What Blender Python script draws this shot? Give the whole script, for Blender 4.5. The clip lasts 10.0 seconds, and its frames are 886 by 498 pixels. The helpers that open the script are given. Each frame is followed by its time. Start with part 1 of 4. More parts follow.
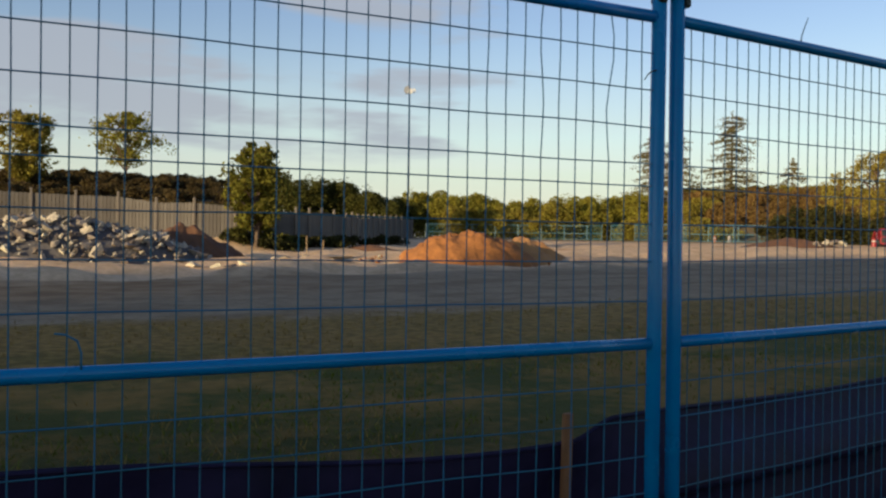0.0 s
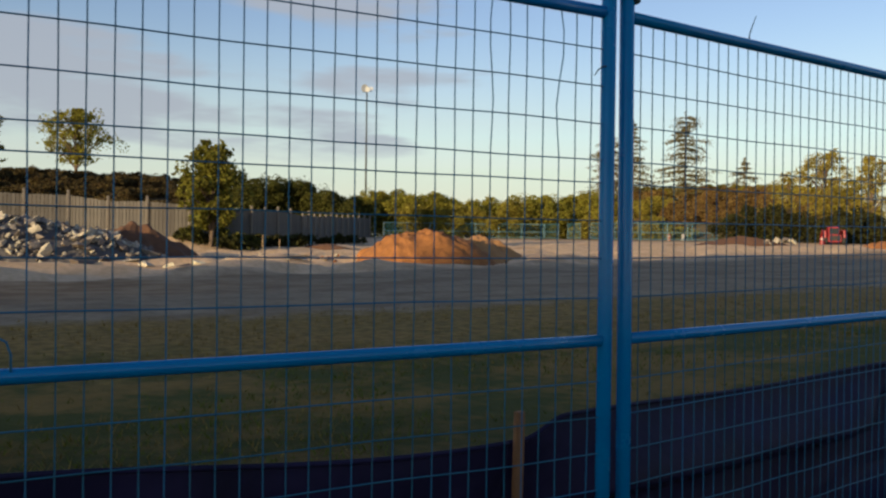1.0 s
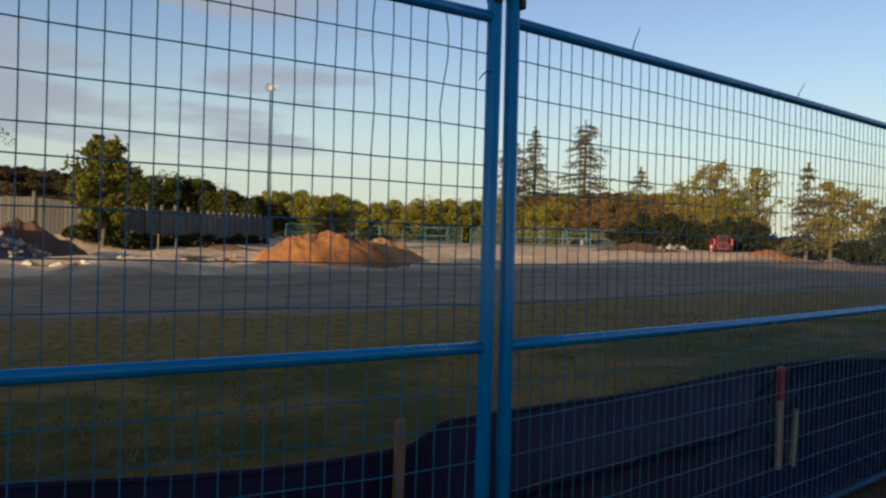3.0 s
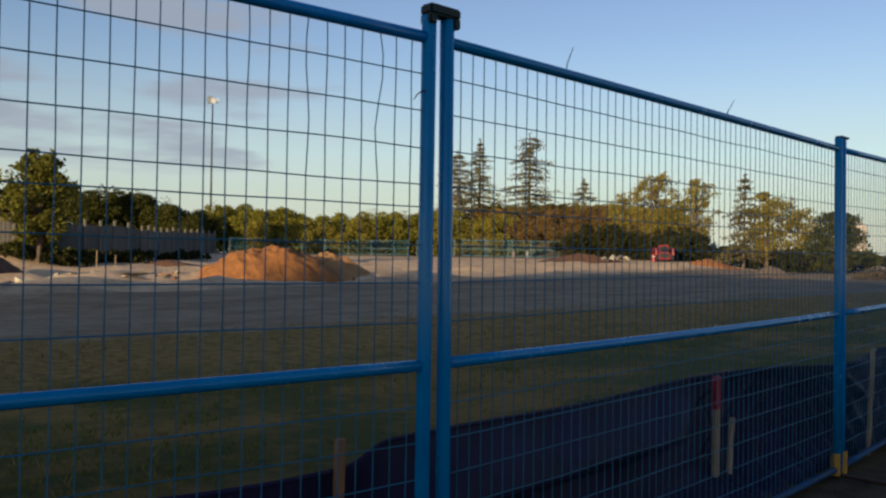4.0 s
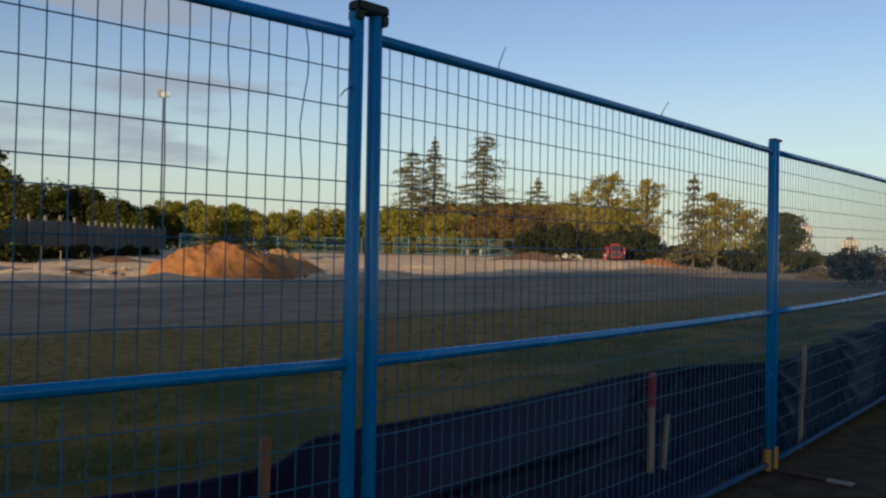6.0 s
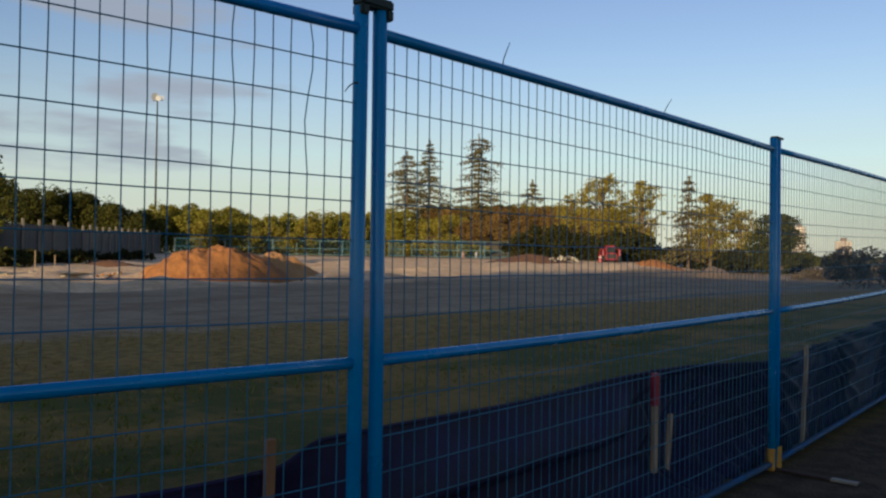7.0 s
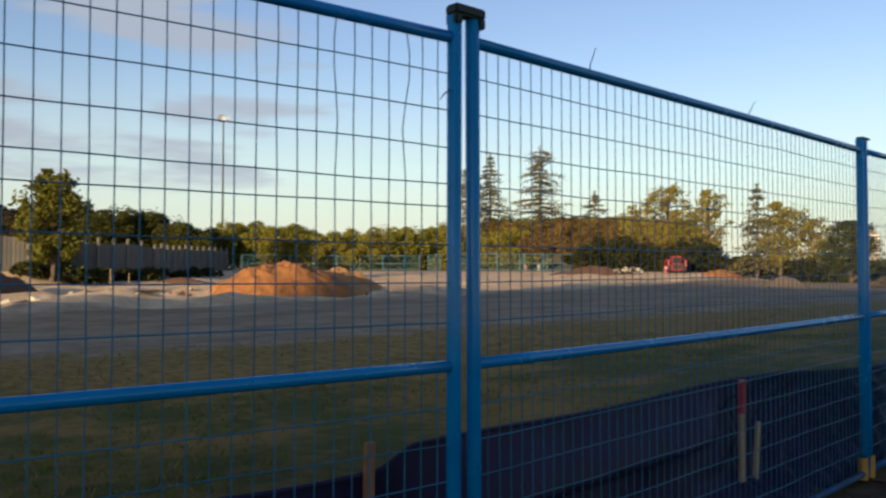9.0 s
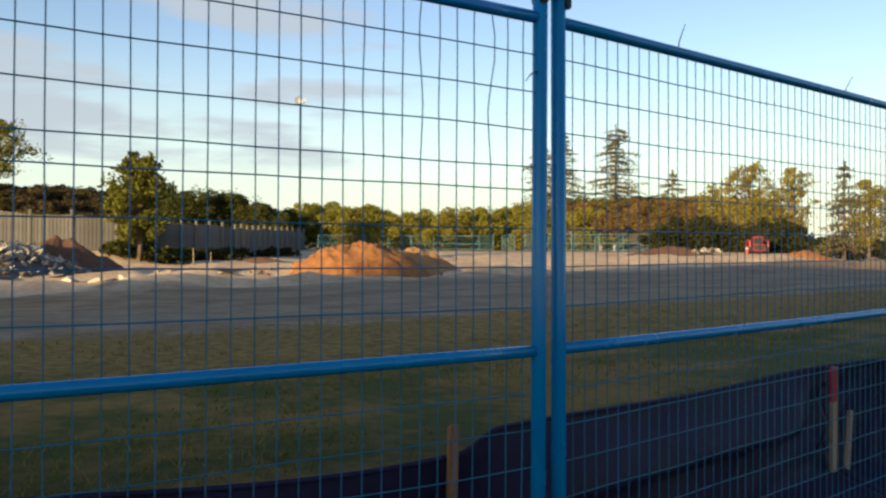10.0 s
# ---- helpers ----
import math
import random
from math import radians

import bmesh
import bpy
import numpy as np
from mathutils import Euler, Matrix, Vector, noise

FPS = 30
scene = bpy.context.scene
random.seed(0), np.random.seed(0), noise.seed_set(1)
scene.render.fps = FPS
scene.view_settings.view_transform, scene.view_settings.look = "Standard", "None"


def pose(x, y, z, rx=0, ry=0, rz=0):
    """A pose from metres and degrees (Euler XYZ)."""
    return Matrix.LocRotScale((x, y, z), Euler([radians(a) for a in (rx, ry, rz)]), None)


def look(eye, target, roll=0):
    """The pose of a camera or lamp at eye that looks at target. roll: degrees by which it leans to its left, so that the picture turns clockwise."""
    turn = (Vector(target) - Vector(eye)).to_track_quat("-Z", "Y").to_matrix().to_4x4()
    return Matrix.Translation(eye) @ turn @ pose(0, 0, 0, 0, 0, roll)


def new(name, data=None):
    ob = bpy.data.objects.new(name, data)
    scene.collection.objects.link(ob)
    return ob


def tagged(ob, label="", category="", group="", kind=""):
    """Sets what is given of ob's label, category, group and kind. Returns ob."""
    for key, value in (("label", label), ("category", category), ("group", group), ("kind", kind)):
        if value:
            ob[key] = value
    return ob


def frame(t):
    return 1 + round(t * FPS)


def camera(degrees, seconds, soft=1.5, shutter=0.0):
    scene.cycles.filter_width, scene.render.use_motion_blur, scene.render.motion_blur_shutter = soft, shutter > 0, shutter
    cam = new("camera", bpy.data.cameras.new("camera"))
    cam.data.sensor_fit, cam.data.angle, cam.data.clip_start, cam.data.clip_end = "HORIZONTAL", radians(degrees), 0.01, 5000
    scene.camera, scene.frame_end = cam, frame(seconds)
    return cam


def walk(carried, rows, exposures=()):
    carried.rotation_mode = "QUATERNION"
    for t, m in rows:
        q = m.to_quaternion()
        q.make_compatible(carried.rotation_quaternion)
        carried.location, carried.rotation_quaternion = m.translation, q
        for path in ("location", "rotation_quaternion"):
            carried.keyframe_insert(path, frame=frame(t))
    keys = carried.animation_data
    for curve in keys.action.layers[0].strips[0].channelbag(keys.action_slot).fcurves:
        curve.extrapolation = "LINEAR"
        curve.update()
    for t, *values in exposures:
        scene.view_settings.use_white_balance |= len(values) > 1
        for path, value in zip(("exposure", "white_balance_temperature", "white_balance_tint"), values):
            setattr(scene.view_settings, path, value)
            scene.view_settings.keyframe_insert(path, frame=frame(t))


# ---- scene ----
cam = camera(55.4, 10.0, soft=2.3, shutter=0.4)
PATH = [
    (0, (-1.706, -1.737, 1.142), (0.271, 1.740, 1.104), 0.85),
    (0.5, (-1.689, -1.727, 1.139), (0.373, 1.700, 1.086), 0.40),
    (1, (-1.669, -1.720, 1.137), (0.478, 1.654, 1.096), 0.73),
    (1.5, (-1.643, -1.712, 1.141), (0.640, 1.572, 1.088), 0.88),
    (2, (-1.623, -1.712, 1.139), (0.791, 1.477, 1.085), 0.89),
    (2.5, (-1.602, -1.710, 1.138), (0.843, 1.456, 1.089), 1.46),
    (4, (-1.575, -1.737, 1.160), (1.132, 1.208, 1.206), 0.90),
    (4.5, (-1.558, -1.746, 1.161), (1.189, 1.161, 1.204), 0.98),
    (5, (-1.533, -1.751, 1.149), (1.281, 1.090, 1.203), 0.91),
    (5.5, (-1.526, -1.785, 1.156), (1.308, 1.038, 1.201), 1.07),
    (6, (-1.516, -1.787, 1.163), (1.345, 1.008, 1.202), 1.21),
    (7.5, (-1.517, -1.728, 1.141), (1.369, 1.041, 1.206), 0.66),
    (8, (-1.533, -1.761, 1.144), (1.349, 1.011, 1.212), 0.11),
    (8.5, (-1.553, -1.743, 1.138), (1.284, 1.076, 1.215), -0.29),
    (9, (-1.604, -1.698, 1.119), (1.063, 1.281, 1.234), 0.14),
    (9.5, (-1.599, -1.673, 1.127), (0.914, 1.440, 1.154), -0.07),
    (10, (-1.618, -1.668, 1.130), (0.781, 1.533, 1.149), 0.28),
]
EXPOSURES = [(0, 0.25, 6450, 5), (2.5, 0.12, 6330, 5), (4.5, -0.03, 6150, 5), (6.2, -0.03, 6150, 5), (8, 0.15, 6220, 5), (9, 0.35, 6330, 5), (10, 0.68, 6530, 1)]
walk(cam, [(t, look(eye, target, roll)) for t, eye, target, roll in PATH], EXPOSURES)


# ---- world and light ----
SUN_HEADING, SUN_ELEVATION = 72.0, 7.5        # the way the light travels, from +y towards +x
world = bpy.data.worlds.new("world")
scene.world = world
world.use_nodes = True


def sky_world():
    nt = world.node_tree
    nt.nodes.clear()
    n, link = nt.nodes.new, nt.links.new
    sky = n("ShaderNodeTexSky")
    sky.sky_type, sky.sun_disc = "NISHITA", False
    sky.sun_elevation, sky.sun_rotation = radians(SUN_ELEVATION), radians(SUN_HEADING + 180)
    sky.air_density, sky.dust_density, sky.ozone_density = 1.0, 0.3, 1.5
    tc = n("ShaderNodeTexCoord")
    sep = n("ShaderNodeSeparateXYZ")
    link(tc.outputs["Generated"], sep.inputs[0])
    turn = n("ShaderNodeMapping")
    turn.inputs["Rotation"].default_value = (radians(3), 0, 0)
    turn.inputs["Scale"].default_value = (1.0, 1.0, 5.5)
    turn.inputs["Location"].default_value = CLOUD_SHIFT
    link(tc.outputs["Generated"], turn.inputs[0])
    noi = n("ShaderNodeTexNoise")
    noi.inputs["Scale"].default_value, noi.inputs["Detail"].default_value, noi.inputs["Roughness"].default_value = 3.1, 5.0, 0.5
    link(turn.outputs[0], noi.inputs["Vector"])
    # the cloud field thins out towards the east
    side = n("ShaderNodeVectorMath"); side.operation = "DOT_PRODUCT"
    a = radians(CLOUD_WEST)
    side.inputs[1].default_value = (math.sin(a), math.cos(a), 0)
    link(tc.outputs["Generated"], side.inputs[0])
    thin = n("ShaderNodeMapRange")
    thin.inputs["From Min"].default_value, thin.inputs["From Max"].default_value = 0.70, 0.89
    thin.inputs["To Min"].default_value, thin.inputs["To Max"].default_value = -0.3, 0.04
    link(side.outputs["Value"], thin.inputs[0])
    add = n("ShaderNodeMath"); add.operation = "ADD"
    link(noi.outputs[0], add.inputs[0]); link(thin.outputs[0], add.inputs[1])
    ramp = n("ShaderNodeMapRange"); ramp.interpolation_type = "SMOOTHSTEP"
    ramp.inputs["From Min"].default_value, ramp.inputs["From Max"].default_value = 0.45, 0.57
    ramp.inputs["To Max"].default_value = 0.85
    link(add.outputs[0], ramp.inputs[0])
    high = n("ShaderNodeMapRange"); high.interpolation_type = "SMOOTHSTEP"
    high.inputs["From Min"].default_value, high.inputs["From Max"].default_value = 0.04, 0.13
    link(sep.outputs["Z"], high.inputs[0])
    deck = n("ShaderNodeMath"); deck.operation = "MULTIPLY"
    link(ramp.outputs[0], deck.inputs[0]); link(high.outputs[0], deck.inputs[1])
    # a pale warm veil low over the horizon
    low = n("ShaderNodeMapRange"); low.interpolation_type = "SMOOTHSTEP"
    low.inputs["From Min"].default_value, low.inputs["From Max"].default_value = -0.02, 0.26
    low.inputs["To Min"].default_value, low.inputs["To Max"].default_value = 0.85, 0.0
    link(sep.outputs["Z"], low.inputs[0])
    veil = n("ShaderNodeMix"); veil.data_type = "RGBA"
    veil.inputs["B"].default_value = VEIL
    clear = n("ShaderNodeHueSaturation"); clear.inputs["Saturation"].default_value = 1.05; clear.inputs["Hue"].default_value = 0.532
    link(sky.outputs[0], clear.inputs["Color"])
    link(low.outputs[0], veil.inputs["Factor"]); link(clear.outputs[0], veil.inputs["A"])
    cloud = n("ShaderNodeMix"); cloud.data_type = "RGBA"
    cloud.inputs["B"].default_value = CLOUD
    link(deck.outputs[0], cloud.inputs["Factor"]); link(veil.outputs["Result"], cloud.inputs["A"])
    bg = n("ShaderNodeBackground"); bg.inputs[1].default_value = SKY_STRENGTH
    link(cloud.outputs["Result"], bg.inputs[0])
    out = n("ShaderNodeOutputWorld")
    link(bg.outputs[0], out.inputs[0])


CLOUD_SHIFT, CLOUD_WEST = (0.3, 0.2, 0.5), 0.0
VEIL, CLOUD = (3.3, 3.15, 3.05, 1), (2.0, 2.1, 2.45, 1)
SKY_STRENGTH = 0.18
sky_world()

sun = new("sun", bpy.data.lights.new("sun", "SUN"))
sun.data.energy, sun.data.angle, sun.data.color = 6.1, radians(0.6), (1.0, 0.72, 0.42)
_h, _e = radians(SUN_HEADING), radians(SUN_ELEVATION)
sun.matrix_world = look((0, 0, 60), (math.sin(_h) * math.cos(_e), math.cos(_h) * math.cos(_e), 60 - math.sin(_e)))

# ---- materials ----


def material(name, colour, dark=None, scale=8.0, rough=0.8, metal=0.0, bump=0.0, fine=60.0, spread=0.0, spec=None, islands=False):
    """Two scales of noise between two colours, with relief; spread: how far single pieces differ."""
    m = bpy.data.materials.new(name)
    m.use_nodes = True
    nt = m.node_tree
    n, link = nt.nodes.new, nt.links.new
    b = nt.nodes["Principled BSDF"]
    tc = n("ShaderNodeTexCoord")
    big, small = n("ShaderNodeTexNoise"), n("ShaderNodeTexNoise")
    for t, s, d in ((big, scale, 5.0), (small, fine, 3.0)):
        t.inputs["Scale"].default_value, t.inputs["Detail"].default_value = s, d
        link(tc.outputs["Object"], t.inputs["Vector"])
    mix = n("ShaderNodeMath"); mix.operation = "MULTIPLY_ADD"; mix.inputs[1].default_value = 0.45
    link(small.outputs[0], mix.inputs[0])
    half = n("ShaderNodeMath"); half.operation = "MULTIPLY_ADD"; half.inputs[1].default_value, half.inputs[2].default_value = 1.5, -0.475
    link(big.outputs[0], half.inputs[0]); link(half.outputs[0], mix.inputs[2])
    ramp = n("ShaderNodeMix"); ramp.data_type = "RGBA"
    dark = dark or tuple(c * 0.6 for c in colour)
    ramp.inputs["A"].default_value, ramp.inputs["B"].default_value = (*dark, 1), (*colour, 1)
    link(mix.outputs[0], ramp.inputs["Factor"])
    last = ramp.outputs["Result"]
    if spread:
        if islands:
            pick = n("ShaderNodeNewGeometry").outputs["Random Per Island"]
        else:
            pick = n("ShaderNodeObjectInfo").outputs["Random"]
        hsv = n("ShaderNodeHueSaturation")
        val = n("ShaderNodeMapRange"); val.inputs["To Min"].default_value, val.inputs["To Max"].default_value = 1 - spread, 1 + spread
        hue = n("ShaderNodeMapRange"); hue.inputs["To Min"].default_value, hue.inputs["To Max"].default_value = 0.5 - spread * 0.05, 0.5 + spread * 0.05
        link(pick, val.inputs[0]); link(val.outputs[0], hsv.inputs["Value"])
        link(pick, hue.inputs[0]); link(hue.outputs[0], hsv.inputs["Hue"])
        link(last, hsv.inputs["Color"])
        last = hsv.outputs["Color"]
    link(last, b.inputs["Base Color"])
    rr = n("ShaderNodeMapRange"); rr.inputs["To Min"].default_value, rr.inputs["To Max"].default_value = max(0.05, rough - 0.12), min(1.0, rough + 0.1)
    link(big.outputs[0], rr.inputs[0]); link(rr.outputs[0], b.inputs["Roughness"])
    b.inputs["Metallic"].default_value = metal
    if spec is not None:
        b.inputs["Specular IOR Level"].default_value = spec
    if bump:
        bp = n("ShaderNodeBump"); bp.inputs["Strength"].default_value, bp.inputs["Distance"].default_value = 0.6, bump
        link(mix.outputs[0], bp.inputs["Height"]); link(bp.outputs[0], b.inputs["Normal"])
    return m


def foliage(name, colour, dark, spread=0.34):
    """Leaves: matt, varied leaf by leaf, with some light shining through."""
    m = material(name, colour, dark, 0.5, 0.75, spread=spread, fine=3.0, spec=0.15, islands=True)
    nt = m.node_tree
    b, out = nt.nodes["Principled BSDF"], nt.nodes["Material Output"]
    tr, mix = nt.nodes.new("ShaderNodeBsdfTranslucent"), nt.nodes.new("ShaderNodeMixShader")
    mix.inputs[0].default_value = 0.4
    nt.links.new(b.inputs["Base Color"].links[0].from_socket, tr.inputs[0])
    nt.links.new(b.outputs[0], mix.inputs[1]); nt.links.new(tr.outputs[0], mix.inputs[2])
    nt.links.new(mix.outputs[0], out.inputs[0])
    return m


BLUE = material("blue_fence_paint", (0.001, 0.210, 0.495), (0.001, 0.15, 0.38), 6, 0.26, bump=0.0004, fine=90, spread=0.12, spec=0.38)
BLUEDULL = material("mud_dulled_blue_paint", (0.006, 0.085, 0.21), (0.02, 0.035, 0.06), 7, 0.7, bump=0.0005, fine=60, spread=0.12, spec=0.2)
WIRE = material("blue_coated_wire", (0.007, 0.14, 0.24), (0.005, 0.09, 0.155), 9, 0.5, fine=120, spread=0.25)
CLAMP = material("dark_green_steel", (0.012, 0.028, 0.02), (0.006, 0.012, 0.01), 30, 0.55, 0.3, fine=200)
YELLOW = material("yellow_paint", (0.55, 0.30, 0.025), (0.25, 0.11, 0.018), 20, 0.5, fine=150, bump=0.0005)
RUST = material("rust_brown_steel", (0.06, 0.03, 0.018), (0.03, 0.016, 0.01), 14, 0.8, 0.0, fine=120)
STEEL = material("worn_galvanised_steel", (0.45, 0.42, 0.36), (0.22, 0.19, 0.15), 14, 0.5, 0.6, fine=120)
FABRIC = material("black_woven_fabric", (0.023, 0.017, 0.054), (0.008, 0.006, 0.019), 5, 0.58, bump=0.006, fine=26, spec=0.14)
WOOD = material("weathered_wood", (0.27, 0.12, 0.05), (0.15, 0.065, 0.03), 18, 0.8, bump=0.001, fine=140, spread=0.15)
PALEWOOD = material("pale_raw_wood", (0.42, 0.31, 0.19), (0.25, 0.17, 0.1), 18, 0.8, bump=0.001, fine=140, spread=0.15)
REDPAINT = material("red_marker_paint", (0.36, 0.015, 0.03), (0.22, 0.01, 0.02), 25, 0.5, fine=120)
SAND = material("orange_sand", (0.38, 0.158, 0.042), (0.15, 0.060, 0.018), 2.2, 0.95, bump=0.14, fine=6)
TANSAND = material("tan_sand", (0.43, 0.23, 0.085), (0.27, 0.135, 0.05), 1.5, 0.95, bump=0.08, fine=8)
PALESAND = material("pale_sand", (0.60, 0.42, 0.26), (0.42, 0.28, 0.16), 1.6, 0.95, bump=0.04, fine=10)
DIRT = material("brown_earth", (0.15, 0.073, 0.036), (0.075, 0.037, 0.02), 2.0, 0.95, bump=0.06, fine=9)
CONCRETE = material("broken_concrete", (0.46, 0.39, 0.29), (0.12, 0.12, 0.125), 3.0, 0.9, bump=0.02, fine=22, spread=0.75)
CONCRETEBITS = material("broken_concrete_bits", (0.38, 0.33, 0.255), (0.12, 0.12, 0.125), 3.0, 0.9, fine=22, spread=0.75, islands=True)
DULLEARTH = material("dull_grey_earth", (0.15, 0.115, 0.09), (0.09, 0.07, 0.055), 2.0, 0.95, bump=0.06, fine=9)
RUBBLE = material("crushed_concrete", (0.13, 0.125, 0.125), (0.06, 0.058, 0.06), 5, 0.95, bump=0.05, fine=12)
BOARD = material("weathered_grey_boards", (0.11, 0.103, 0.094), (0.062, 0.059, 0.054), 1.2, 0.85, fine=14, spread=0.16)
BOARDPOST = material("pale_fence_post", (0.22, 0.20, 0.17), (0.15, 0.135, 0.115), 3, 0.85, fine=20)
BARK = material("grey_brown_bark", (0.15, 0.11, 0.08), (0.07, 0.05, 0.035), 4, 0.95, bump=0.02, fine=30)
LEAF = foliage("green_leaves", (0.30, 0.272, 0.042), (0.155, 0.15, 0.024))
LEAFPALE = foliage("thinning_yellow_leaves", (0.36, 0.29, 0.055), (0.20, 0.175, 0.034))
LEAFMID = foliage("mid_green_leaves", (0.20, 0.19, 0.03), (0.095, 0.098, 0.017))
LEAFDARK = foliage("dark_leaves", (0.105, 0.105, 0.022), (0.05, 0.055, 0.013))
# leaf colour darkened to carry shade that the sun does not cast here
LEAFSHADE = foliage("shade_darkened_leaves", (0.055, 0.056, 0.016), (0.028, 0.03, 0.01))
LEAFGOLD = foliage("yellowing_leaves", (0.29, 0.24, 0.042), (0.16, 0.15, 0.028))
SHRUB = foliage("rusty_shrub_leaves", (0.25, 0.155, 0.055), (0.13, 0.09, 0.03))
BANK = foliage("brown_bank_scrub", (0.115, 0.082, 0.032), (0.055, 0.043, 0.018))
DUSTY = foliage("dusty_bush_leaves", (0.19, 0.15, 0.10), (0.11, 0.09, 0.065))
NEEDLE = foliage("spruce_needles", (0.21, 0.175, 0.075), (0.12, 0.11, 0.045), 0.3)
GRASS = foliage("grass_blades", (0.15, 0.17, 0.018), (0.10, 0.12, 0.013), 0.25)
STRAW = foliage("dry_grass_blades", (0.33, 0.22, 0.06), (0.22, 0.145, 0.04), 0.25)
LAMPGREY = material("lamp_pole_steel", (0.045, 0.055, 0.058), (0.035, 0.042, 0.045), 2, 0.6, 0.0)
LAMPWHITE = material("white_lamp_housing", (0.58, 0.62, 0.66), (0.48, 0.51, 0.55), 4, 0.4)
REDMACH = material("red_machine_paint", (0.27, 0.013, 0.024), (0.17, 0.009, 0.014), 3, 0.45)
BLACK = material("black_rubber", (0.02, 0.02, 0.022), (0.012, 0.012, 0.012), 5, 0.7)
GLASSDARK = material("dark_cab_glass", (0.02, 0.025, 0.03), (0.015, 0.018, 0.02), 5, 0.1)
SCREEN = material("dark_blue_screen_cloth", (0.010, 0.022, 0.055), (0.006, 0.014, 0.035), 2, 0.7, fine=30)
FARBLUE = material("pale_blue_fence_paint", (0.07, 0.19, 0.25), (0.045, 0.13, 0.18), 2, 0.5, spread=0.2)
BRICK = material("brown_brick_wall", (0.24, 0.14, 0.10), (0.16, 0.09, 0.065), 1.2, 0.9, bump=0.01, fine=14)
TOWER = material("pinkish_tower_concrete", (0.19, 0.155, 0.14), (0.16, 0.13, 0.118), 0.05, 0.9, fine=0.4)
TOWERGLASS = material("tower_windows", (0.12, 0.11, 0.11), (0.08, 0.08, 0.08), 0.1, 0.2)
ORANGE = material("orange_plastic", (0.28, 0.09, 0.04), (0.2, 0.06, 0.03), 6, 0.5)
WHITE = material("white_plastic", (0.4, 0.39, 0.37), (0.28, 0.27, 0.26), 6, 0.5)


def ground_material():
    """Grass near the fence, grey gravel past it, then pale sand, then dry grass on the banks."""
    m = bpy.data.materials.new("site_ground")
    m.use_nodes = True
    nt = m.node_tree
    n, link = nt.nodes.new, nt.links.new
    b = nt.nodes["Principled BSDF"]
    pos = n("ShaderNodeTexCoord").outputs["Object"]

    def noise_tex(scale, detail=5.0):
        t = n("ShaderNodeTexNoise")
        t.inputs["Scale"].default_value, t.inputs["Detail"].default_value = scale, detail
        link(pos, t.inputs["Vector"])
        return t.outputs[0]

    def math_node(op, x, y, z=None):
        t = n("ShaderNodeMath"); t.operation = op
        for k, v in enumerate((x, y, z)):
            if v is None:
                continue
            if isinstance(v, (int, float)):
                t.inputs[k].default_value = v
            else:
                link(v, t.inputs[k])
        return t.outputs[0]

    def step(v, lo, hi):
        t = n("ShaderNodeMapRange"); t.interpolation_type = "SMOOTHSTEP"
        t.inputs["From Min"].default_value, t.inputs["From Max"].default_value = lo, hi
        link(v, t.inputs[0])
        return t.outputs[0]

    def blend(f, x, y):
        t = n("ShaderNodeMix"); t.data_type = "RGBA"
        link(f, t.inputs["Factor"])
        for key, v in (("A", x), ("B", y)):
            if isinstance(v, tuple):
                t.inputs[key].default_value = (*v, 1)
            else:
                link(v, t.inputs[key])
        return t.outputs["Result"]

    def along(vx, vy):
        t = n("ShaderNodeVectorMath"); t.operation = "DOT_PRODUCT"
        t.inputs[1].default_value = (vx, vy, 0)
        link(pos, t.inputs[0])
        return t.outputs["Value"]

    broad, mid, fine, grit = noise_tex(0.22), noise_tex(1.3), noise_tex(7.0), noise_tex(45.0, 2.0)
    wide = n("ShaderNodeMapping"); wide.inputs["Scale"].default_value = (0.35, 0.8, 1.0)
    link(pos, wide.inputs[0])
    tuft = n("ShaderNodeTexNoise"); tuft.inputs["Scale"].default_value, tuft.inputs["Detail"].default_value = 1.0, 3.0
    link(wide.outputs[0], tuft.inputs["Vector"])
    patch = tuft.outputs[0]
    fuzz = math_node("MULTIPLY_ADD", mid, 2.2, -1.1)
    grass = blend(step(math_node("MULTIPLY_ADD", fine, 0.3, math_node("MULTIPLY_ADD", mid, 0.35, math_node("MULTIPLY", patch, 0.9))), 0.68, 0.88), (0.062, 0.070, 0.007), (0.215, 0.130, 0.028))
    gravel = blend(step(math_node("MULTIPLY_ADD", fine, 0.5, math_node("MULTIPLY", mid, 0.5)), 0.3, 0.7), (0.225, 0.165, 0.098), (0.385, 0.29, 0.178))
    gravel = blend(step(grit, 0.55, 0.7), gravel, (0.30, 0.245, 0.17))
    gravel = blend(math_node("MULTIPLY", step(patch, 0.45, 0.62), 0.6), gravel, (0.19, 0.13, 0.075))
    sand = blend(step(math_node("MULTIPLY_ADD", fine, 0.4, math_node("MULTIPLY", mid, 0.6)), 0.3, 0.75), (0.54, 0.375, 0.21), (0.82, 0.60, 0.37))
    sand = blend(step(broad, 0.58, 0.75), sand, (0.5, 0.3, 0.15))
    bank = blend(step(fine, 0.35, 0.7), (0.10, 0.075, 0.035), (0.21, 0.155, 0.08))
    y = math_node("ADD", along(0.06, 1.0), fuzz)
    grass = blend(math_node("MULTIPLY", step(math_node("MULTIPLY_ADD", fuzz, 1.5, y), 4.0, 8.0), 0.8), grass, blend(step(fine, 0.35, 0.65), (0.19, 0.113, 0.028), (0.35, 0.22, 0.058)))
    # darker grass close behind the fence, and trodden earth in front of it
    # part of the dark tone is light falloff painted into the grass colour
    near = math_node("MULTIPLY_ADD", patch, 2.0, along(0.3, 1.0))
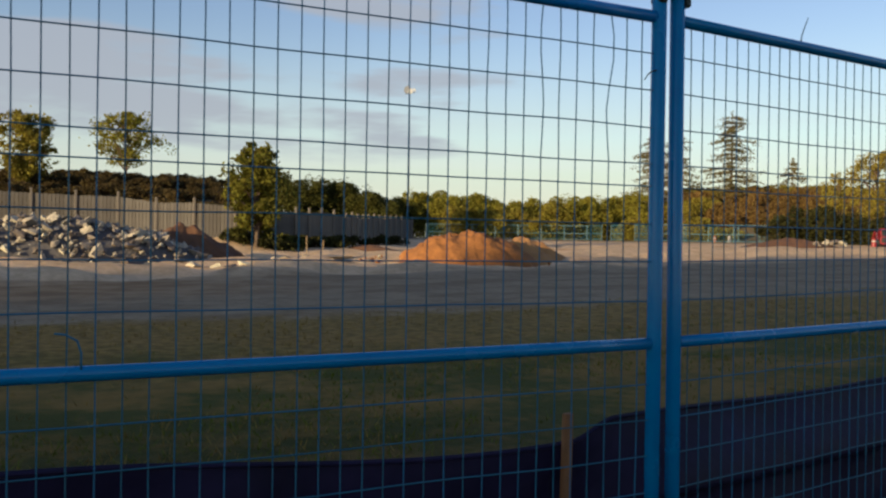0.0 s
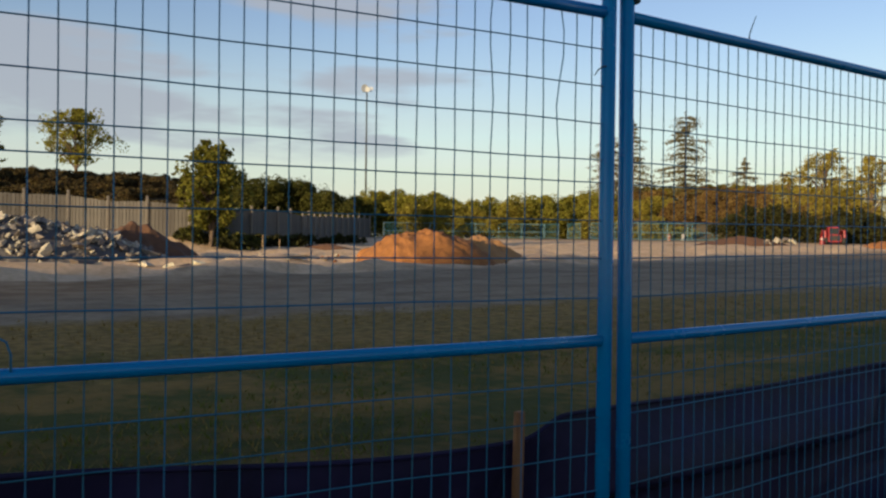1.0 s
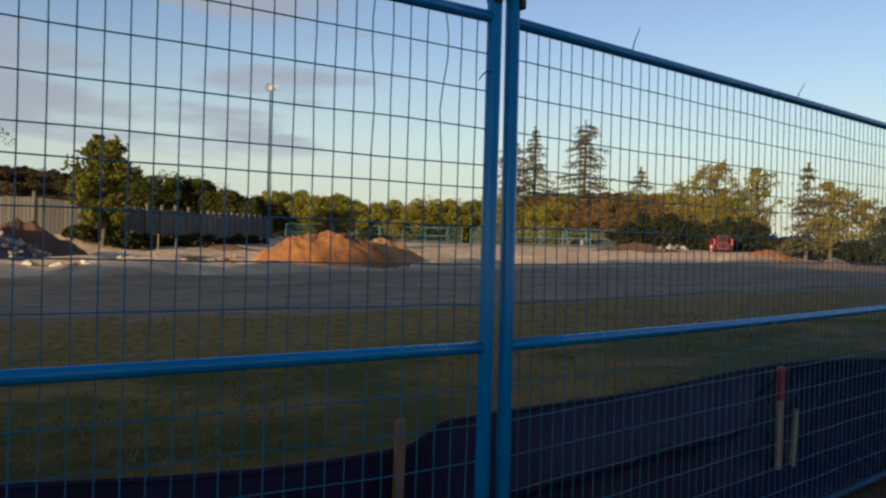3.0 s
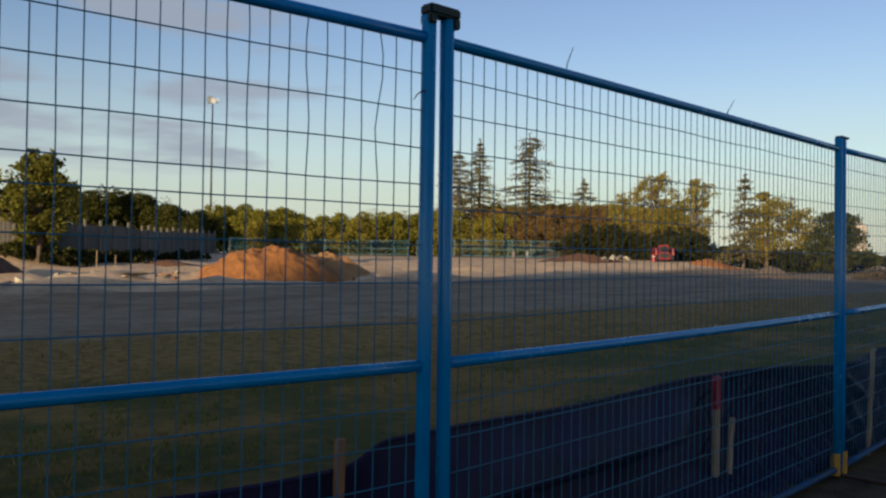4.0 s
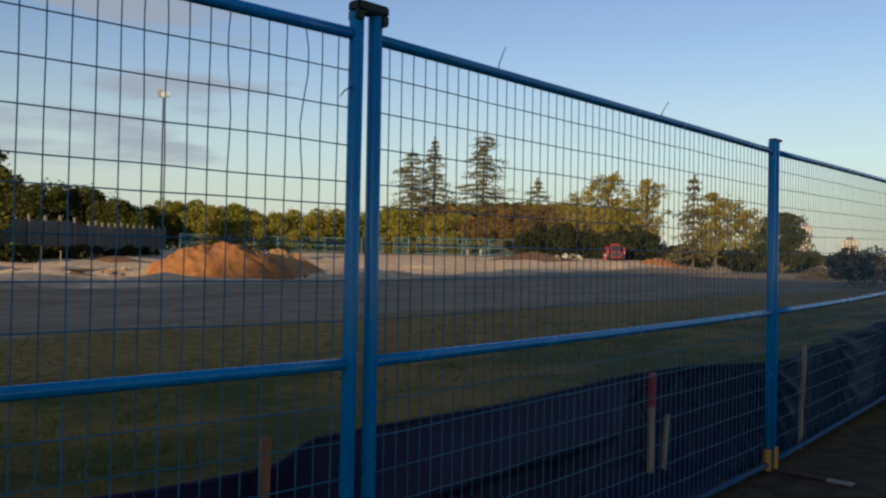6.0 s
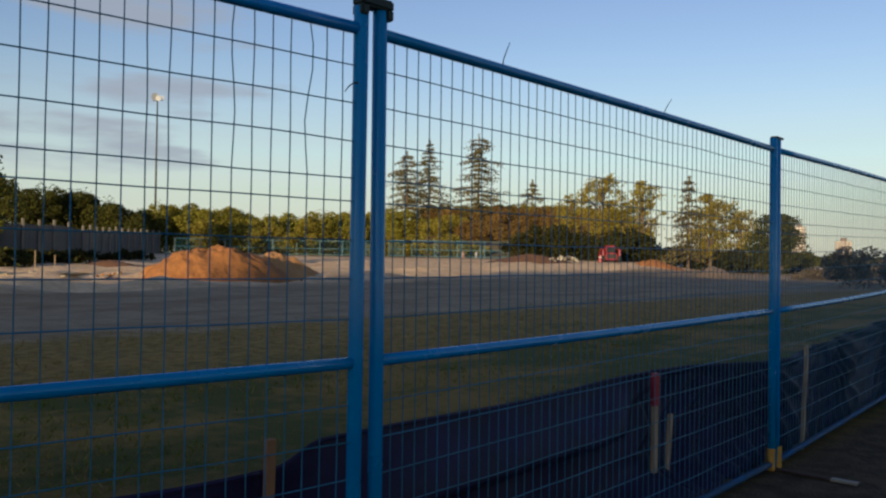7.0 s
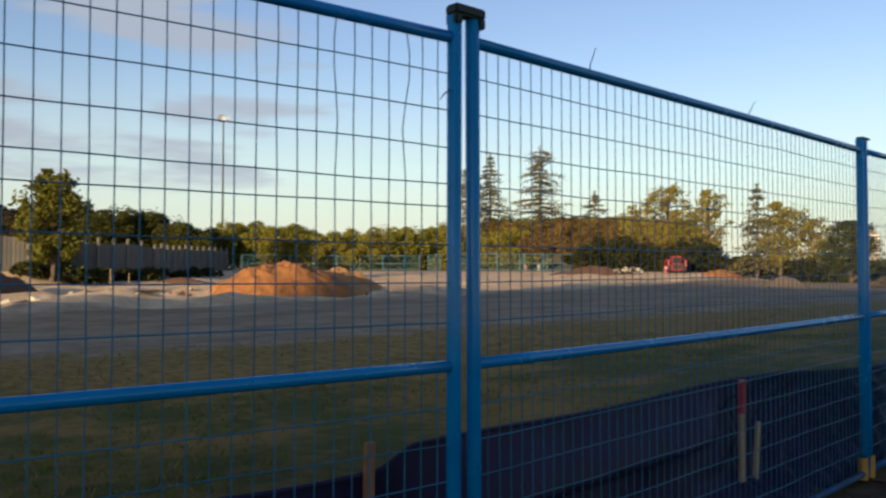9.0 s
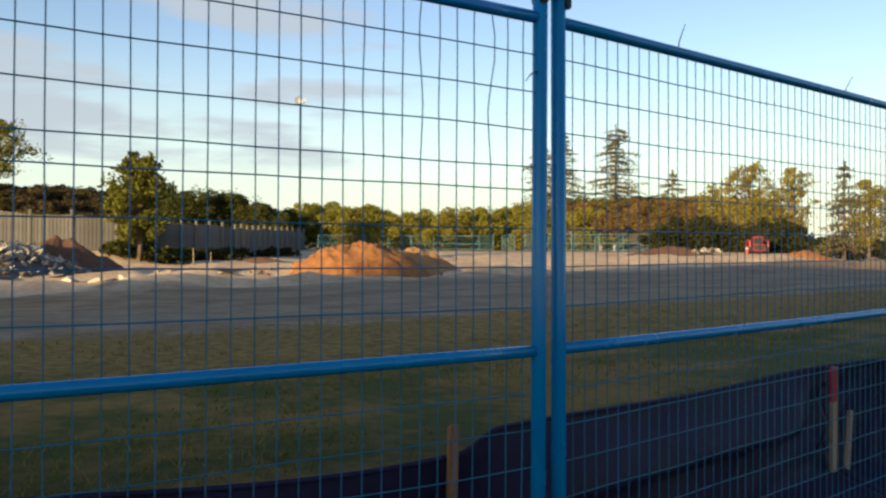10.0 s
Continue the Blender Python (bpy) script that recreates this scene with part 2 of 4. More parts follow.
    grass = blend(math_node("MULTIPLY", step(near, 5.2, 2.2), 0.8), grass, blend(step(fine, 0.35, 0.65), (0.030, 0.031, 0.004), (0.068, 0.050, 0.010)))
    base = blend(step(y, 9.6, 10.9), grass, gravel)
    front = math_node("MULTIPLY_ADD", fine, 0.2, along(-0.025, 1.0))
    base = blend(step(front, 0.35, 0.12), base, blend(step(fine, 0.35, 0.65), (0.045, 0.032, 0.018), (0.085, 0.06, 0.034)))
    s = math_node("MULTIPLY_ADD", fuzz, 0.8, along(-0.225, 0.974))
    # trodden brown earth in front of the broken concrete
    west = math_node("MULTIPLY", step(math_node("MULTIPLY_ADD", fuzz, 3.0, along(1.0, 0.0)), 9.0, -1.0), step(s, 11.5, 15.0))
    base = blend(math_node("MULTIPLY", west, 0.85), base, blend(step(mid, 0.35, 0.65), (0.27, 0.155, 0.07), (0.44, 0.275, 0.135)))
    base = blend(step(s, 16.5, 19.5), base, sand)
    height = n("ShaderNodeSeparateXYZ"); link(pos, height.inputs[0])
    base = blend(step(math_node("MULTIPLY_ADD", fuzz, 0.15, height.outputs[2]), 1.15, 1.5), base, bank)
    link(base, b.inputs["Base Color"])
    b.inputs["Roughness"].default_value = 0.95
    b.inputs["Specular IOR Level"].default_value = 0.2
    bp = n("ShaderNodeBump"); bp.inputs["Strength"].default_value, bp.inputs["Distance"].default_value = 0.7, 0.03
    link(math_node("ADD", fine, grit), bp.inputs["Height"]); link(bp.outputs[0], b.inputs["Normal"])
    return m


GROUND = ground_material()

# ---- helpers for building ----
EYE = (-1.6, -1.78)          # the spot that bearings are taken from


def smooth(a, b, v):
    t = min(1.0, max(0.0, (v - a) / (b - a)))
    return t * t * (3 - 2 * t)


def at(bearing, distance):
    """A place on the plan by its bearing (from +y towards +x) and distance from the viewing spot."""
    a = radians(bearing)
    return EYE[0] + distance * math.sin(a), EYE[1] + distance * math.cos(a)


def ground_z(x, y):
    """The lie of the land."""
    dx, dy = x - EYE[0], y - EYE[1]
    d = math.hypot(dx, dy)
    bearing = math.degrees(math.atan2(dx, dy))
    z = 0.24 * smooth(10, 28, d) + 1.2 * smooth(32, 100, d) * (1 - 0.85 * smooth(58, 65, bearing))
    z += 4.6 * smooth(44, 78, d) * (1 - smooth(13, 24, bearing)) * smooth(-70, -40, bearing)
    z += 5.9 * smooth(97, 122, d) * smooth(41, 46, bearing) * (1 - smooth(55, 64, bearing))
    z *= 1 - smooth(300, 900, d)
    z += 0.08 * smooth(2.6, 9.0, x) * (1 - smooth(3, 14, abs(y)))
    if y > 0.6 and d < 300:
        z += 0.035 * smooth(0.6, 3, y) * (noise.noise((x * 0.55, y * 0.55, 3.0)))
        sandy = smooth(16, 20, -0.225 * x + 0.974 * y) * (1 - smooth(60, 85, d))
        z += sandy * ((0.34 + 0.2 * (1 - smooth(34, 46, d))) * noise.noise((x * 0.3, y * 0.55, 7.0)) + 0.20 * noise.noise((x * 1.0, y * 1.3, 9.0)))
    return z


def part(name, bm, mat, parent=None, label="", smooth_shade=False):
    """Links a bmesh, or (vertices, faces), as one mesh object under a thing or part."""
    me = bpy.data.meshes.new(name)
    if isinstance(bm, tuple):
        me.from_pydata([tuple(v) for v in bm[0]], [], [tuple(f) for f in bm[1]])
    else:
        bm.to_mesh(me)
        bm.free()
    if smooth_shade:
        for p in me.polygons:
            p.use_smooth = True
    me.materials.append(mat)
    ob = new(name, me)
    ob.parent = parent
    if label:
        ob["label"] = label
    return ob


def share(name, me, m, parent):
    ob = new(name, me)
    ob.parent = parent
    ob.matrix_basis = m
    return ob


def thing(name, x, y, z, label, category, group="", kind="", rz=0.0):
    ob = new(name)
    ob.matrix_basis = pose(x, y, z, 0, 0, rz)
    return tagged(ob, label, category, group, kind)


def tube(path, radius, sides=6, ends=True):
    """Vertices and faces of a round bar along a path; radius may be one value or one for each point."""
    pts = [Vector(p) for p in path]
    rad = radius if isinstance(radius, (list, tuple)) else [radius] * len(pts)
    vs, fs = [], []
    for i, p in enumerate(pts):
        way = (pts[min(i + 1, len(pts) - 1)] - pts[max(i - 1, 0)]).normalized()
        u = way.cross(Vector((0.31, 0.95, 0.05)))
        if u.length < 0.2:
            u = way.cross(Vector((1, 0, 0)))
        u.normalize()
        w = way.cross(u)
        for k in range(sides):
            a = 2 * math.pi * k / sides
            vs.append(p + (u * math.cos(a) + w * math.sin(a)) * rad[i])
    for i in range(len(pts) - 1):
        for k in range(sides):
            a, b = i * sides + k, i * sides + (k + 1) % sides
            fs.append((a, b, b + sides, a + sides))
    if ends:
        fs.append(tuple(range(sides - 1, -1, -1)))
        fs.append(tuple(range(len(vs) - sides, len(vs))))
    return vs, fs


def box(sx, sy, sz, bevel=0.0, centre=(0, 0, 0)):
    bm = bmesh.new()
    bmesh.ops.create_cube(bm, size=1)
    bmesh.ops.scale(bm, vec=(sx, sy, sz), verts=bm.verts)
    if bevel:
        bmesh.ops.bevel(bm, geom=bm.edges[:], offset=bevel, segments=2, affect="EDGES")
    bmesh.ops.translate(bm, vec=centre, verts=bm.verts)
    return bm


def merge(*pieces):
    vs, fs = [], []
    for v, f in pieces:
        k = len(vs)
        vs += list(v)
        fs += [tuple(i + k for i in g) for g in f]
    return vs, fs


# ---- ground ----


def make_ground():
    xs = sorted({*np.arange(-30, 12, 0.6), *np.arange(12, 125, 1.3), *(-3000, -1500, -700, -350, -200, -140, -100, -75, -55, -42, -35, 130, 140, 160, 190, 240, 350, 600, 1200, 2000, 3000)})
    ys = sorted({*np.arange(-6, 40, 0.5), *np.arange(40, 135, 1.3), *(-3000, -1000, -400, -150, -60, -30, -15, -10, 140, 150, 170, 200, 260, 350, 600, 1200, 2000, 3000)})
    xs, ys = [float(v) for v in xs], [float(v) for v in ys]
    vs = [(x, y, ground_z(x, y)) for y in ys for x in xs]
    w = len(xs)
    fs = [(j * w + i, j * w + i + 1, (j + 1) * w + i + 1, (j + 1) * w + i) for j in range(len(ys) - 1) for i in range(w - 1)]
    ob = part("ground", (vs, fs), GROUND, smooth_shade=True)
    tagged(ob, "grass verge, grey gravel and pale bulldozed sand rising to grassy banks", "ground", kind="structure")


make_ground()


def building_behind(name, s0, s1, face, depth, h, label):
    """A long plain building added out of view behind the viewing spot, to lay its long shadow over the verge."""
    a = radians(77)
    d, nrm = Vector((math.sin(a), math.cos(a), 0)), Vector((-math.cos(a), math.sin(a), 0))
    root = tagged(new(name), label, "building")
    corners = [d * s + nrm * p for s, p in ((s0, face), (s1, face), (s1, face - depth), (s0, face - depth))]
    vs = [(c.x, c.y, z) for z in (-0.2, h) for c in corners]
    part("wall", (vs, [(0, 1, 5, 4), (1, 2, 6, 5), (2, 3, 7, 6), (3, 0, 4, 7)]), BRICK, root)
    vs = [(c.x, c.y, z) for z in (h, h + 0.3) for c in corners]
    part("roof", (vs, [(0, 1, 5, 4), (1, 2, 6, 5), (2, 3, 7, 6), (3, 0, 4, 7), (4, 5, 6, 7), (3, 2, 1, 0)]), CONCRETE, root)


# unseen shade caster, sized and placed for the shade edge on the sand
building_behind("unseen_shade_building", -230, -120, 6.0, 48, 22.5, "long plain brick block with a flat roof, added out of view to shade the verge")

# ---- the blue fence ----
PITCH, RAIL_TOP, RAIL_MID, RAIL_LOW, POST_TOP = 0.0508, 1.768, 0.867, 0.022, 1.83
ROWS = (1.666, 1.565, 1.463, 1.362, 1.300, 1.196, 1.093, 0.985, 0.754, 0.656, 0.555, 0.453, 0.352, 0.250, 0.149)     # heights of the cross wires
PANEL = 3.105                # post axis to post axis
POST_R, RAIL_R = 0.0205, 0.0165


def mesh_barrier(x0, y0, z0, turn, rise, wavy, seed):
    """A welded mesh panel in a tube frame; its left post stands at x0, y0; turn and rise in degrees."""
    rng = random.Random(seed)
    root = tagged(new("mesh_barrier"), "bright blue welded mesh fence panel in a round-tube steel frame", "fence panel", "fence panels along the verge")
    root.matrix_basis = pose(x0, y0, z0, 0, -rise, turn)
    for x in (0.0, PANEL):
        part("post", tube([(x, 0, -0.012), (x, 0, 0.9), (x, 0, POST_TOP - 0.004), (x, 0, POST_TOP)], [POST_R, POST_R, POST_R, POST_R * 0.85], 20), BLUE, root, smooth_shade=True)
    for nm, z, sag in (("top_rail", RAIL_TOP, 0.004), ("middle_rail", RAIL_MID, -0.006), ("bottom_rail", RAIL_LOW, 0.0)):
        pts = [(POST_R - 0.004 + (PANEL - 2 * POST_R + 0.008) * k / 12, 0, z + sag * math.sin(math.pi * k / 12)) for k in range(13)]
        low = nm == "bottom_rail"
        part(nm, tube(pts, RAIL_R, 18), BLUEDULL if low else BLUE, root, "mud-dulled blue tube" if low else "", True)
    pitch = 0.053 if wavy else PITCH          # the bent panel's wires are spread a little
    for i in range(int((PANEL - 2 * POST_R) / pitch)):
        x = POST_R + 0.66 * pitch + i * pitch if wavy else POST_R + 0.8 * pitch + i * pitch
        if x > PANEL - POST_R - 0.01:
            break
        if wavy:
            x = PANEL - x
        amp = 0.0018
        bend = 0.0
        if wavy:
            near = smooth(PANEL - 0.75, PANEL - 0.12, x)
            bend = near * rng.uniform(-0.016, 0.016)
        pts = []
        for k in range(27):
            z = RAIL_LOW + (RAIL_TOP - RAIL_LOW) * k / 26
            off = amp * noise.noise((i * 3.1 + seed, z * 4, 0)) + bend * math.sin((RAIL_TOP - z) / 0.20 * math.pi) * (1 - smooth(0.18, 0.5, RAIL_TOP - z))
            pts.append((x + off, 0.002 + 0.002 * noise.noise((i * 2.3, z * 2, seed)), z))
        part("upright_wire", tube(pts, 0.0017, 5, False), WIRE, root, smooth_shade=True)
    if wavy:
        xs = PANEL - 1.46
        part("bent_wire", tube([(xs - 0.05, -0.004, 0.945), (xs - 0.03, -0.006, 0.942), (xs - 0.008, -0.012, 0.93), (xs, -0.014, 0.905), (xs, -0.01, 0.85)], 0.0022, 5), WIRE, root, "wire bent out of the mesh", True)
    for j, z in enumerate(ROWS):
        pts = [(POST_R * 0.5 + (PANEL - POST_R) * k / 36, -0.002 + 0.003 * noise.noise((k * 0.4, j * 5.0, seed)), z + 0.004 * noise.noise((k * 0.23, j * 3.0, seed + 5.0))) for k in range(37)]
        part("cross_wire", tube(pts, 0.0019, 5, False), WIRE, root, smooth_shade=True)
    return root


def saddle_clamp(x, y, z):
    """A dark pressed channel bridging the tops of two posts."""
    bm = bmesh.new()
    bmesh.ops.create_cube(bm, size=1)
    bmesh.ops.scale(bm, vec=(0.115, 0.05, 0.03), verts=bm.verts)
    bmesh.ops.translate(bm, vec=(0, 0, 0.02), verts=bm.verts)
    bmesh.ops.bevel(bm, geom=bm.edges[:], offset=0.006, segments=2, affect="EDGES")
    root = thing("saddle_clamp", x, y, z + POST_TOP - 0.005, "dark green steel clamp over the tops of two fence posts", "clamp", "clamps on the fence posts")
    part("bridge", bm, CLAMP, root)
    for sx in (-1, 1):
        lip = box(0.026, 0.046, 0.03, 0.004, (sx * 0.044, 0, -0.006))
        part("lip", lip, CLAMP, root)


def post_cap(x, y, z):
    """A flat dark plate joining two post tops."""
    ob = part("post_cap", box(0.105, 0.042, 0.012, 0.004), CLAMP)
    ob.matrix_basis = pose(x, y, z + POST_TOP + 0.005, 0, 0, 2)
    tagged(ob, "thin dark green steel plate on two post tops", "post cap", "caps on the fence posts")


def barrier_base(x, y, z):
    """A flat steel bar across the fence line, with two yellow sleeves that hold the posts."""
    root = thing("barrier_base", x, y, ground_z(x, y) + 0.002, "steel fence foot with yellow sleeves and a worn end", "fence foot", "feet of the fence")
    part("bar", box(0.045, 0.9, 0.012, 0.003, (0, 0, 0.008)), RUST, root)
    part("tip", box(0.046, 0.14, 0.014, 0.003, (0, -0.38, 0.0095)), STEEL, root, "bare worn steel end")
    for sx in (-0.046, 0.046):
        bm = bmesh.new()
        bmesh.ops.create_cone(bm, cap_ends=False, segments=12, radius1=0.025, radius2=0.0245, depth=0.12)
        bmesh.ops.translate(bm, vec=(sx, 0, 0.07), verts=bm.verts)
        part("sleeve", bm, YELLOW, root, "yellow painted steel sleeve", True)


HALF = 0.0405                 # half the gap between the axes of two neighbouring posts
STEP = PANEL + 2 * HALF


def chain(x, y, z, turn, rise):
    """The next joint of the fence, one panel on."""
    a, r = radians(turn), radians(rise)
    return x + STEP * math.cos(a) * math.cos(r), y + STEP * math.sin(a) * math.cos(r), z + STEP * math.sin(r)


def place_panel(joint, turn, rise, wavy, seed):
    a = radians(turn)
    mesh_barrier(joint[0] + HALF * math.cos(a), joint[1] + HALF * math.sin(a), joint[2], turn, rise, wavy, seed)


LEFT_TURN, RIGHT_TURN, NEXT_TURN = -4.33, 3.57, 4.67
j0 = (0.0, 0.0, 0.0)
a = radians(LEFT_TURN)
jm = (-STEP * math.cos(a), -STEP * math.sin(a), 0.0)
jmm = (jm[0] - STEP * math.cos(a), jm[1] - STEP * math.sin(a), 0.0)
j1 = chain(*j0, RIGHT_TURN, 0.46)
j2 = chain(*j1, NEXT_TURN, 1.2)
j3 = chain(*j2, NEXT_TURN, 0.7)
place_panel(jmm, LEFT_TURN, 0, False, 53)
place_panel(jm, LEFT_TURN, 0, True, 11)
place_panel(j0, RIGHT_TURN, 0.46, False, 23)
place_panel(j1, NEXT_TURN, 1.2, False, 37)
place_panel(j2, NEXT_TURN, 0.7, False, 41)
for j in (jmm, jm, j0):
    saddle_clamp(*j)
for j in (j1, j2, j3):
    post_cap(*j)
for j in (jmm, jm, j0, j1, j2, j3):
    barrier_base(*j)


def wire_tie(x, y, z, pts, label):
    root = thing("wire_tie", x, y, z, label, "wire tie", "loose wire ties")
    part("wire", tube(pts, [0.0022, 0.002, 0.0018, 0.0012][:len(pts)], 6), CLAMP, root)


wire_tie(0.595, 0.037, RAIL_TOP + RAIL_R + 0.004, [(0, 0, -0.01), (0.004, 0, 0.02), (0.024, 0.005, 0.05), (0.045, 0.008, 0.085)], "bent grey wire end sticking up from the top rail")
wire_tie(1.77, 0.110, RAIL_TOP + RAIL_R + 0.014, [(0, 0, -0.01), (0.006, 0, 0.012), (0.038, 0.005, 0.04), (0.08, 0.01, 0.075)], "thin bent wire end sticking up from the top rail")
wire_tie(-HALF - POST_R, -0.006, 1.615, [(0.006, 0, 0.004), (-0.012, -0.003, 0.0), (-0.03, -0.004, -0.012), (-0.042, -0.004, -0.028)], "short hooked wire end beside a fence post")

# ---- silt fence and stakes ----


def fence_y(x):
    """The line of the blue fence."""
    if x < 0:
        return -x * math.tan(radians(-LEFT_TURN))
    return 0.0624 * x if x < 3.18 else 0.1985 + 0.0817 * (x - 3.18)


def silt_top(x):
    """The line of the cloth's upper edge: how far back it stands, and how high."""
    y = 0.33 + 0.13 * smooth(0.1, 2.4, x) - 0.30 * smooth(2.6, 3.9, x) + 0.03 * math.sin(x * 1.7)
    y = max(y + (fence_y(x) if x > 0 else 0.5 * fence_y(x)) * 0.6, fence_y(x) + 0.07)
    z = 0.575 - 0.055 * (1 - smooth(-0.07, 0.12, x)) * (1 - 1.6 * smooth(0.1, 1.5, -x)) + 0.012 * math.sin(x * 2.9 + 1) + 0.10 * smooth(3.9, 6, x) + 0.012 * smooth(2.4, 3.2, x)
    return y, z


def silt_fence():
    root = thing("silt_fence", 0, 0, 0, "sagging black woven silt fence cloth along the blue fence", "silt fence")
    rows = 30
    ends = (-6.5, -3.2, -0.125, 2.4, 3.66, 6.4, 10.5)
    for x0, x1 in zip(ends, ends[1:]):
        cols = int((x1 - x0) * 40)
        vs, fs, hem = [], [], []
        for i in range(cols + 1):
            x = x0 + (x1 - x0) * i / cols
            y0, z0 = silt_top(x)
            flare = -0.05 + 0.09 * smooth(-0.1, 0.2, x) + 0.10 * smooth(2.5, 3.1, x)
            toe = 0.34 * smooth(1.7, 2.25, x)
            tight = smooth(1.4, 3.0, x)
            for j in range(rows + 1):
                t = j / rows
                z = z0 * (1 - t)
                # folds run down from the stake tops
                pull = math.sin(7.5 * x + 11 * t + 2.5 * noise.noise((x * 0.8, t * 1.5, 1)))
                pull = 0.010 * pull * math.sin(math.pi * min(1, t * 1.1)) * (0.35 + tight)
                for ax, az, reach in ((3.2, 0.66, 1.5), (4.6, 0.68, 1.2), (6.4, 0.6, 1.6)):
                    dx, dz = ax - x, az - z
                    far = math.hypot(dx, dz)
                    if far < reach:
                        fan = math.atan2(dz, dx)
                        pull += (0.028 * (1 + math.sin(fan * 27 + 0.8 * noise.noise((fan * 3, far * 2, ax)))) + 0.009 * (1 + math.sin(fan * 52 + 2 * noise.noise((fan * 5, far * 3, ax + 1))))) * smooth(0, 0.25, far) * (1 - smooth(reach * 0.35, reach, far))
                wave = 0.022 * noise.noise((x * 1.6 + t * 1.2, t * 2.4, 4)) + 0.010 * noise.noise((x * 5 + t * 7, t * 4, 8))
                flap = (-0.12 * smooth(0, 0.42, t) + 0.13 * smooth(0.42, 0.54, t)) * (1 - smooth(1.9, 2.3, x)) * smooth(-0.08, 0.3, x)
                y = max(y0 + flap - flare * t ** 1.5 - toe * t ** 16 + (pull + wave) * smooth(0, 0.15, t), fence_y(x) + 0.026 + 0.9 * max(0.0, pull + 0.045))
                vs.append((x, y, z + 0.004 + ground_z(x, y0) * t))
            hem.append((x, y0 - 0.004, z0 - 0.004))
        for i in range(cols):
            for j in range(rows):
                k = i * (rows + 1) + j
                fs.append((k, k + 1, k + rows + 2, k + rows + 1))
        ob = part("cloth", (vs, fs), FABRIC, root, smooth_shade=True)
        ob.modifiers.new("thickness", "SOLIDIFY").thickness = 0.003
        part("hem", tube(hem, 0.006, 6), FABRIC, root, "rolled upper hem", True)


silt_fence()


def stake(x, y, top, lean, mat, label, width=0.038, red=0.0):
    root = thing("wooden_stake", x, y, 0, label, "stake", "stakes of the silt fence")
    bm = box(width, 0.02, top + 0.06, 0.003, (0, 0, (top - 0.06) / 2))
    for v in bm.verts:
        v.co.x += lean * v.co.z + 0.002 * noise.noise(v.co * 9)
    part("shaft", bm, mat, root)
    if red:
        bm = box(width + 0.004, 0.024, red, 0.003, (0, 0, top - red / 2 + 0.002))
        for v in bm.verts:
            v.co.x += lean * v.co.z
        part("painted_top", bm, REDPAINT, root, "red painted stake top")


stake(-0.118, 0.295, 0.625, 0.02, WOOD, "reddish brown wooden stake holding the black cloth", 0.032)
stake(2.352, 0.472, 0.585, 0.01, PALEWOOD, "pale wooden stake with a red painted top", 0.045, 0.17)
stake(2.485, 0.475, 0.358, 0.10, PALEWOOD, "short pale leaning wooden stake", 0.03)
stake(3.83, 0.292, 0.65, 0.10, PALEWOOD, "weathered pale stake behind a fence post", 0.03)

for b, d, top in ((20.3, 47, 0.9), (21.4, 48, 0.7), (36.9, 40, 0.6)):
    x, y = at(b, d)
    root = thing("survey_stake", x, y, ground_z(x, y), "thin pale survey stake standing in the sand", "stake", "stakes on the site")
    part("shaft", box(0.05, 0.03, top + 0.2, 0.004, (0, 0, top / 2 - 0.1)), PALEWOOD, root)

# ---- leaves and trees ----


def leaf_cloud(points, size, rng, flat=0.0):
    """One small folded quad a point, turned at random."""
    vs, fs = [], []
    for p in points:
        u = Vector((rng.gauss(0, 1), rng.gauss(0, 1), rng.gauss(0, 1) * (1 - flat))).normalized()
        w = u.cross(Vector((rng.gauss(0, 1), rng.gauss(0, 1), rng.gauss(0, 1))))
        if w.length < 0.05:
            continue
        w.normalize()
        s = size * rng.uniform(0.55, 1.3)
        k = len(vs)
        p = Vector(p)
        vs += [p - u * s, p + w * s * 0.55, p + u * s, p - w * s * 0.55]
        fs.append((k, k + 1, k + 2, k + 3))
    return vs, fs


def blob_points(centre, radii, count, rng, shell=0.55, ragged=0.45, spray=0.13):
    out = []
    for _ in range(count):
        v = Vector((rng.gauss(0, 1), rng.gauss(0, 1), rng.gauss(0, 1))).normalized()
        r = (rng.uniform(shell, 1.0) if rng.random() < 0.88 else 0.8 + abs(rng.gauss(0, spray))) * (1 + ragged * noise.noise(v * 2.2 + Vector(centre)))
        out.append((centre[0] + v.x * radii[0] * r, centre[1] + v.y * radii[1] * r, centre[2] + v.z * radii[2] * r))
    return out


